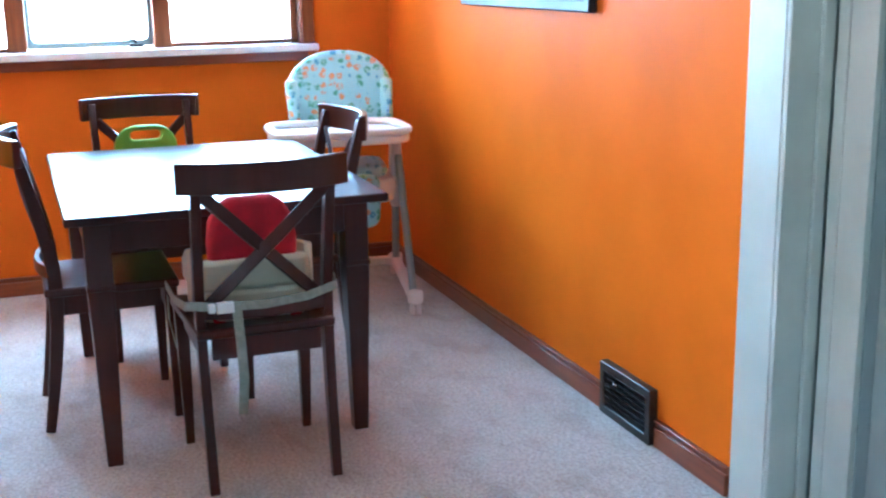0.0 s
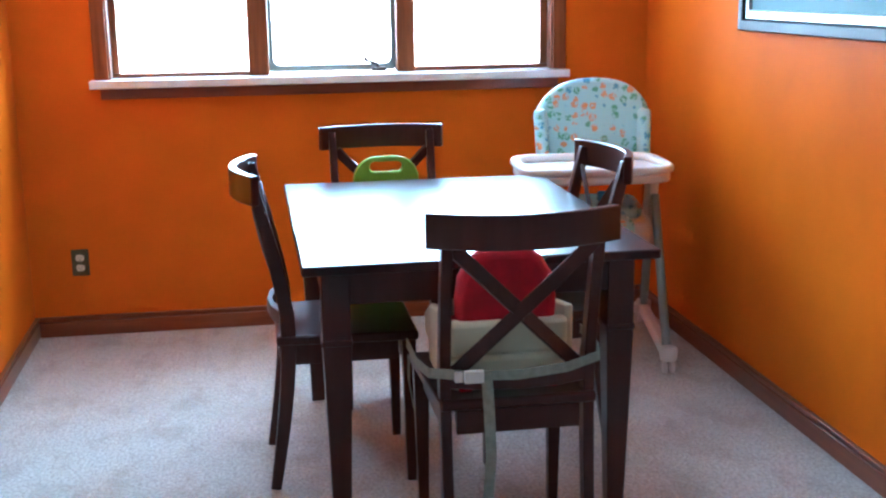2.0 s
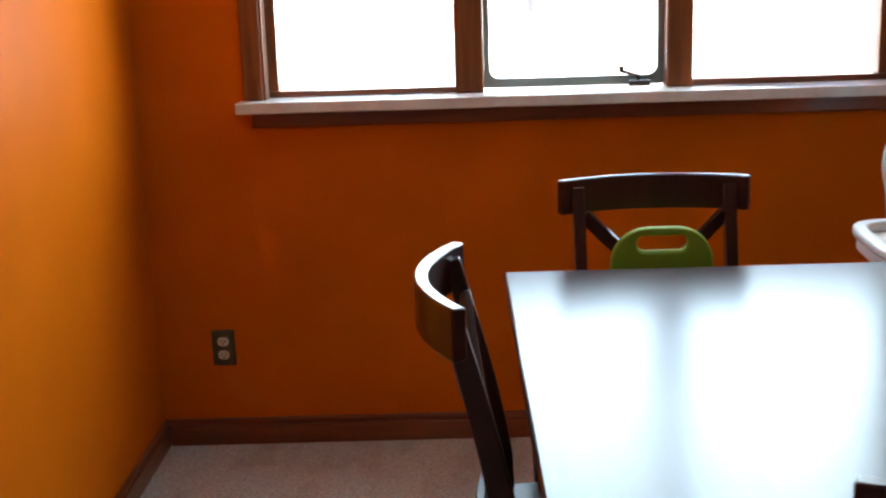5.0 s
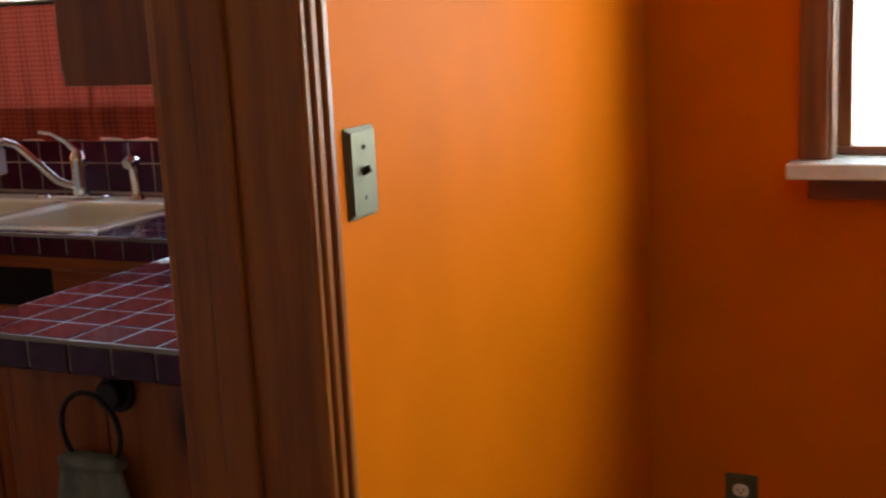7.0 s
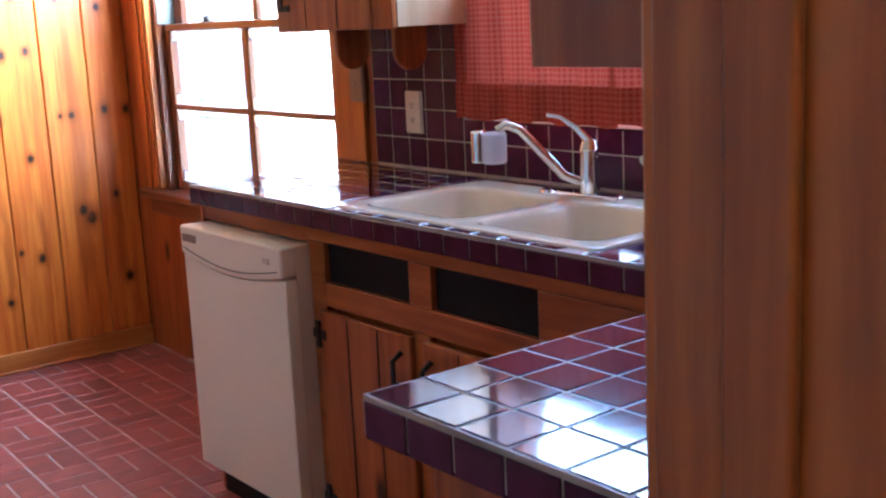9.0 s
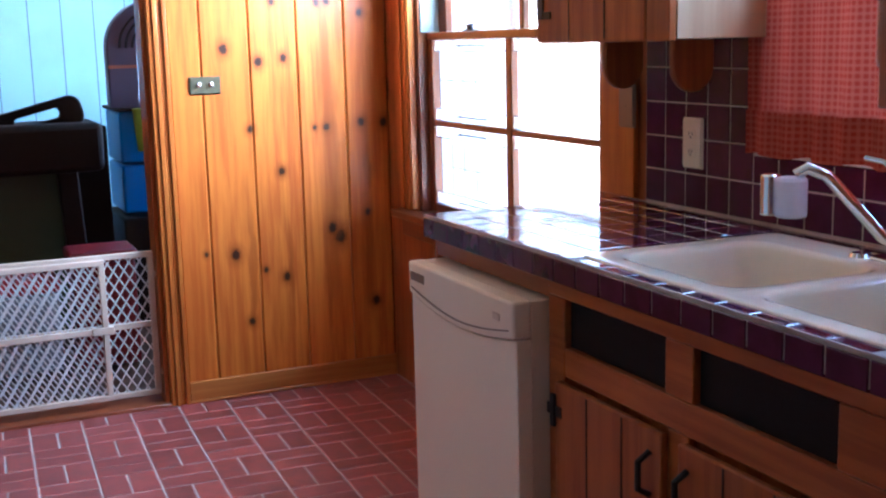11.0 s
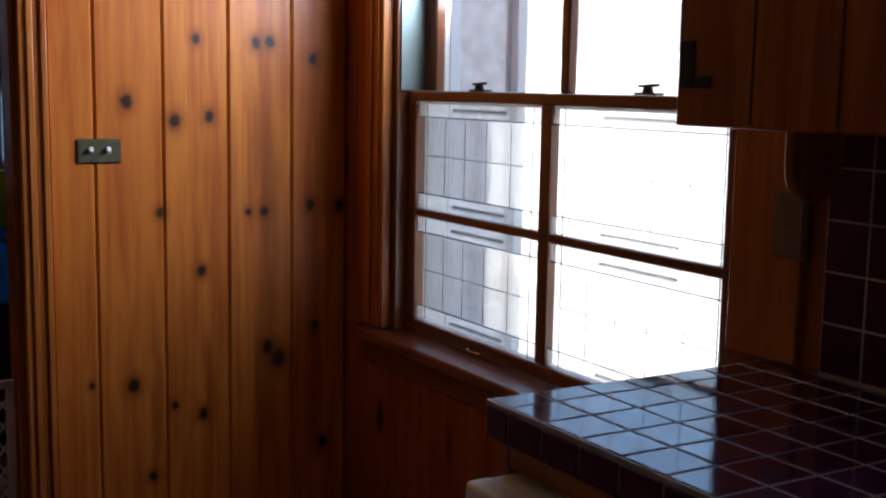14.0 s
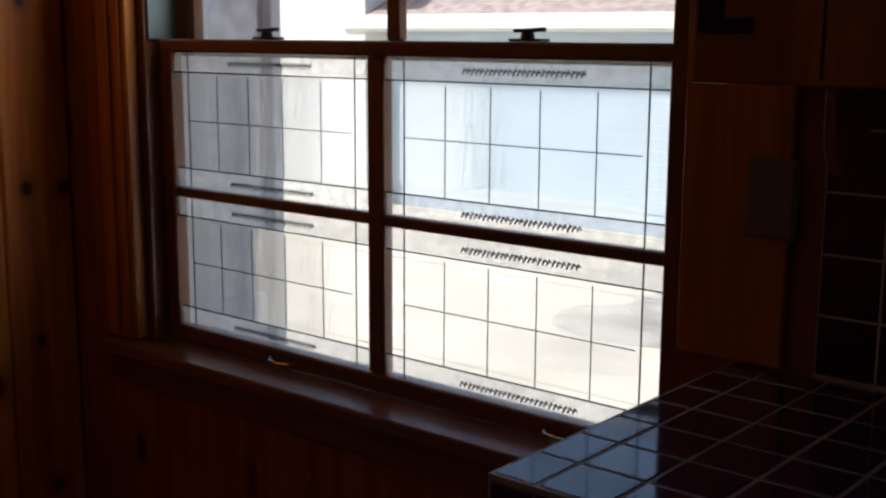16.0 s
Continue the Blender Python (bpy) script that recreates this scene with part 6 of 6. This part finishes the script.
PALE_BLUE_WHITE = plain("bluish_white_paint", (0.66, 0.73, 0.80), 0.5, var=0.05, scale=3)
SHINGLE = plain("pale_brown_shingle", (0.36, 0.30, 0.28), 0.9, var=0.25, scale=8, fine=60, bmp=0.6)
DARK_GLASS = plain("dark_window_glass", (0.05, 0.06, 0.07), 0.06, var=0.05, bmp=0, coat=0.6)


def clapboards(x0, x1, y, z0, z1, pitch=0.14):
    bm = bmesh.new()
    z = z0
    while z < z1 - 0.02:
        h = min(pitch, z1 - z)
        beam(bm, (x0, y, z + h / 2), (x1, y, z + h / 2), 0.016, h, (0, -0.10, 1))
        z += pitch
    return bm


def building(name, x0, x1, y0, y1, eave, ridge, wall_mat, label, windows):
    ob = thing(name, ((x0 + x1) / 2, y0, GZ0), 0, label, "building")
    part("wall", boxes((x0, x1, y0, y1, GZ0, eave)), wall_mat, ob, "", 0, True)
    part("cladding", clapboards(x0, x1, y0 - 0.012, GZ0 + 0.25, eave), wall_mat, ob, "", 0, True)
    o = 0.45
    rf = bmesh.new()
    b = [rf.verts.new(v) for v in ((x0 - o, y0 - o, eave + 0.17), (x1 + o, y0 - o, eave + 0.17), (x1 + o, y1 + o, eave + 0.17), (x0 - o, y1 + o, eave + 0.17))]
    ym, ins = (y0 + y1) / 2, (y1 - y0) / 2 * 0.9
    r = [rf.verts.new((x0 + ins, ym, ridge)), rf.verts.new((x1 - ins, ym, ridge))]
    for f in ((b[0], b[1], r[1], r[0]), (b[1], b[2], r[1]), (b[2], b[3], r[0], r[1]), (b[3], b[0], r[0]), tuple(b[::-1])):
        rf.faces.new(f)
    part("roof", rf, SHINGLE, ob, "", 0, True)
    part("fascia", boxes((x0 - o, x1 + o, y0 - o - 0.03, y0 - o, eave + 0.02, eave + 0.19), (x0 - o, x1 + o, y0 - o, y0, eave - 0.01, eave + 0.02)), WHITE_SIDING, ob, "white fascia and soffit", 0.004, True)
    for wx0, wx1, wz0, wz1 in windows:
        wn_ = part("window", boxes((wx0 - 0.09, wx0, y0 - 0.05, y0 - 0.022, wz0 - 0.09, wz1 + 0.09), (wx1, wx1 + 0.09, y0 - 0.05, y0 - 0.022, wz0 - 0.09, wz1 + 0.09), (wx0, wx1, y0 - 0.05, y0 - 0.022, wz0 - 0.09, wz0), (wx0, wx1, y0 - 0.05, y0 - 0.022, wz1, wz1 + 0.09), (wx0, wx1, y0 - 0.048, y0 - 0.024, (wz0 + wz1) / 2 - 0.02, (wz0 + wz1) / 2 + 0.02)), WHITE_SIDING, ob, "white window frame", 0.004, True)
        part("pane", boxes((wx0, wx1, y0 - 0.034, y0 - 0.026, wz0, wz1)), DARK_GLASS, wn_, "", 0, True)
    return ob


building("garage", -12.4, -3.2, 17.0, 24.0, 1.45, 3.6, SIDING, "pale blue garage with a hipped shingle roof", [(-6.2, -5.2, 0.1, 1.1)])
building("white_house", -32.0, -12.5, 16.6, 25.0, 2.6, 5.0, WHITE_SIDING, "white clapboard house behind the yard", [(-29.0, -28.0, 0.5, 1.8)])
building("neighbour_house", -2.0, 14.0, 19.5, 29.0, 2.4, 5.2, WHITE_SIDING, "white clapboard neighbouring house with shingle roof", [(1.9, 3.1, 0.9, 2.0), (7.0, 8.2, 0.5, 1.9)])
wing = thing("house_wing", (-4.38, 7.56, GZ0), 0, "grey clapboard end wall of the house wing with a storm door", "house wing")
part("wall", boxes((-4.418, -4.38, 7.406, 7.71, GZ0, HIGH + 0.2)), GREY_SIDING, wing, "", 0, True)
part("storm_door", boxes((-4.3795, -4.355, 7.43, 7.675, GZ0 + 0.25, 1.95)), STORM, wing, "grey storm door glass", 0.004, True)
part("door_rail", boxes((-4.3545, -4.345, 7.506, 7.675, 0.62, 0.72), (-4.3545, -4.345, 7.43, 7.675, 1.93, 2.0), (-4.3545, -4.345, 7.43, 7.675, GZ0 + 0.25, GZ0 + 0.45)), PALE_BLUE_WHITE, wing, "white door rails", 0.004, True)
part("door_frame", boxes((-4.3545, -4.340, 7.408, 7.505, GZ0 + 0.46, 1.92)), PALE_BLUE_WHITE, wing, "white door frame", 0.004, True)
part("corner_board", boxes((-4.43, -4.345, 7.7105, 7.745, GZ0, HIGH + 0.2)), PALE_BLUE_WHITE, wing, "white corner board", 0.004, True)
# unseen overhang and roof slab, added to cast the house's shadow
structure("roof_eaves", boxes((-4.40, 3.4, KN + 0.2, KN + 0.6, HIGH + 0.10, HIGH + 0.25), (-8.8, 3.4, -2.2, KN + 0.75, HIGH + 0.26, HIGH + 0.5)), WHITE_SIDING, "unseen white eaves and flat roof added to cast shade", "roof")

LEAF = plain("green_leaves", (0.07, 0.13, 0.03), 0.6, var=0.4, scale=3, bmp=0)
BARK = plain("grey_brown_bark", (0.14, 0.10, 0.07), 0.9, var=0.3, scale=12, bmp=0.8)


def tree(place, height, spread, seed):
    rng = random.Random(seed)
    ob = thing("tree", place, 0, "leafy green garden tree behind the garage", "tree")
    tk = tube(bmesh.new(), [(0, 0, 0), (0.05, 0.03, height * 0.3), (-0.05, 0.05, height * 0.6), (0, 0, height * 0.9)], [0.22, 0.17, 0.11, 0.03], 10)
    tips = []
    for k in range(9):
        a, z = rng.uniform(0, math.tau), height * rng.uniform(0.3, 0.7)
        tip = Vector((math.cos(a) * spread * rng.uniform(0.5, 0.9), math.sin(a) * spread * rng.uniform(0.5, 0.9), z + height * rng.uniform(0.15, 0.3)))
        tube(tk, [(0, 0, z), tip * 0.5 + Vector((0, 0, z * 0.35)), tip], [0.07, 0.05, 0.015], 6)
        tips.append(tip)
    tips.append(Vector((0, 0, height * 0.95)))
    part("trunk", tk, BARK, ob)
    verts, faces = [], []
    for tip in tips:
        for k in range(420):
            d = Vector((rng.gauss(0, 1), rng.gauss(0, 1), rng.gauss(0, 0.8))) * (spread * 0.22)
            c = tip + d
            u = Vector((rng.uniform(-1, 1), rng.uniform(-1, 1), rng.uniform(-1, 1))).normalized()
            w = u.orthogonal().normalized()
            s = rng.uniform(0.05, 0.10)
            i = len(verts)
            verts += [c - u * s, c + w * s * 0.5, c + u * s, c - w * s * 0.5]
            faces.append((i, i + 1, i + 2, i + 3))
    me = bpy.data.meshes.new("crown")
    me.from_pydata(verts, [], faces)
    me.materials.append(LEAF)
    cr_ = new("crown", me)
    cr_.parent = ob


tree((-16.0, 27.0, GZ0), 7.0, 2.6, 3)
tree((-9.5, 28.0, GZ0), 8.0, 3.0, 5)

# ---- pieces: pine boards and brick floor ----
edges = [6.354, 6.472, 6.656, 6.841, 7.031, 7.2045]
for a, b in zip(edges, edges[1:]):
    piece("pine_board", chamfered(HIGH - 0.036, b - a - 0.003, 0.0205, 0.005, "pine_board"), PINE, pine_wall, Matrix.Translation((KW - 0.0203, (a + b) / 2, HIGH / 2 - 0.016)) @ Matrix.Rotation(math.pi / 2, 4, "Y"))
# unseen boards in darker cabinet wood, to dim what the backsplash mirrors
y = PD[0] - 0.07
while y > 3.5:
    piece("pine_board", chamfered(HIGH - 0.036, 0.181, 0.0205, 0.005, "unseen_dark_board"), CAB, pine_wall, Matrix.Translation((KW - 0.0203, y - 0.092, HIGH / 2 - 0.016)) @ Matrix.Rotation(math.pi / 2, 4, "Y"))
    y -= 0.184

brick_floor = thing("brick_floor", (-3.0, 5.6, -0.008), 0, "red brick tiles in basket weave with pale grout", "floor", "", "structure")
MX, MY, SKEW = 0.1765, 0.179, radians(-2.6)     # laid slightly out of square with the walls
corner = Matrix.Translation((KW + 0.002, KN - 0.004, 0)) @ Matrix.Rotation(SKEW, 4, "Z")
near, rest = [], []
for i in range(-1, 26):
    for j in range(-2, 22):
        bx, by = i * MX, -j * MY
        if (i + j) % 2:
            cells = [(bx, bx + MX / 2, by - MY, by), (bx + MX / 2, bx + MX, by - MY, by)]
        else:
            cells = [(bx, bx + MX, by - MY / 2, by), (bx, bx + MX, by - MY, by - MY / 2)]
        for c in cells:
            p = corner @ Vector(((c[0] + c[1]) / 2, (c[2] + c[3]) / 2, 0))
            inside = KW - 0.05 < p.x < KE - 0.085 and 3.36 < p.y < KN + 0.05
            under = (p.y > FRONT + 0.10 and p.x > -2.70) or (p.x > PX + 0.13 and p.y > PY + 0.15)
            if inside and not under:
                (near if p.x < -2.5 and p.y > 5.35 else rest).append(c)
gap = 0.0065
for c in near[:300]:
    m = corner @ Matrix.Translation(((c[0] + c[1]) / 2, (c[2] + c[3]) / 2, -0.0082 + random.uniform(-0.0004, 0.0004)))
    piece("brick", chamfered(c[1] - c[0] - gap, c[3] - c[2] - gap, 0.0085, 0.0025, "brick"), BRICK, brick_floor, m)
verts, faces = [], []
for c in rest + near[300:]:
    k = len(verts)
    g = gap / 2
    for z, ins in ((-0.0081, 0), (-0.002, 0), (0.0003, 0.0025)):
        verts += [tuple(corner @ Vector((x, y, z))) for x, y in ((c[0] + g + ins, c[2] + g + ins), (c[1] - g - ins, c[2] + g + ins), (c[1] - g - ins, c[3] - g - ins), (c[0] + g + ins, c[3] - g - ins))]
    for r in (0, 4):
        faces += [(k + r + q, k + r + (q + 1) % 4, k + r + 4 + (q + 1) % 4, k + r + 4 + q) for q in range(4)]
    faces.append((k + 8, k + 9, k + 10, k + 11))
me = bpy.data.meshes.new("bricks")
me.from_pydata(verts, [], faces)
me.materials.append(BRICK)
rest_ob = new("bricks", me)
rest_ob.parent = brick_floor
rest_ob.matrix_parent_inverse = brick_floor.matrix_basis.inverted()
rest_ob["kind"] = "stuff"
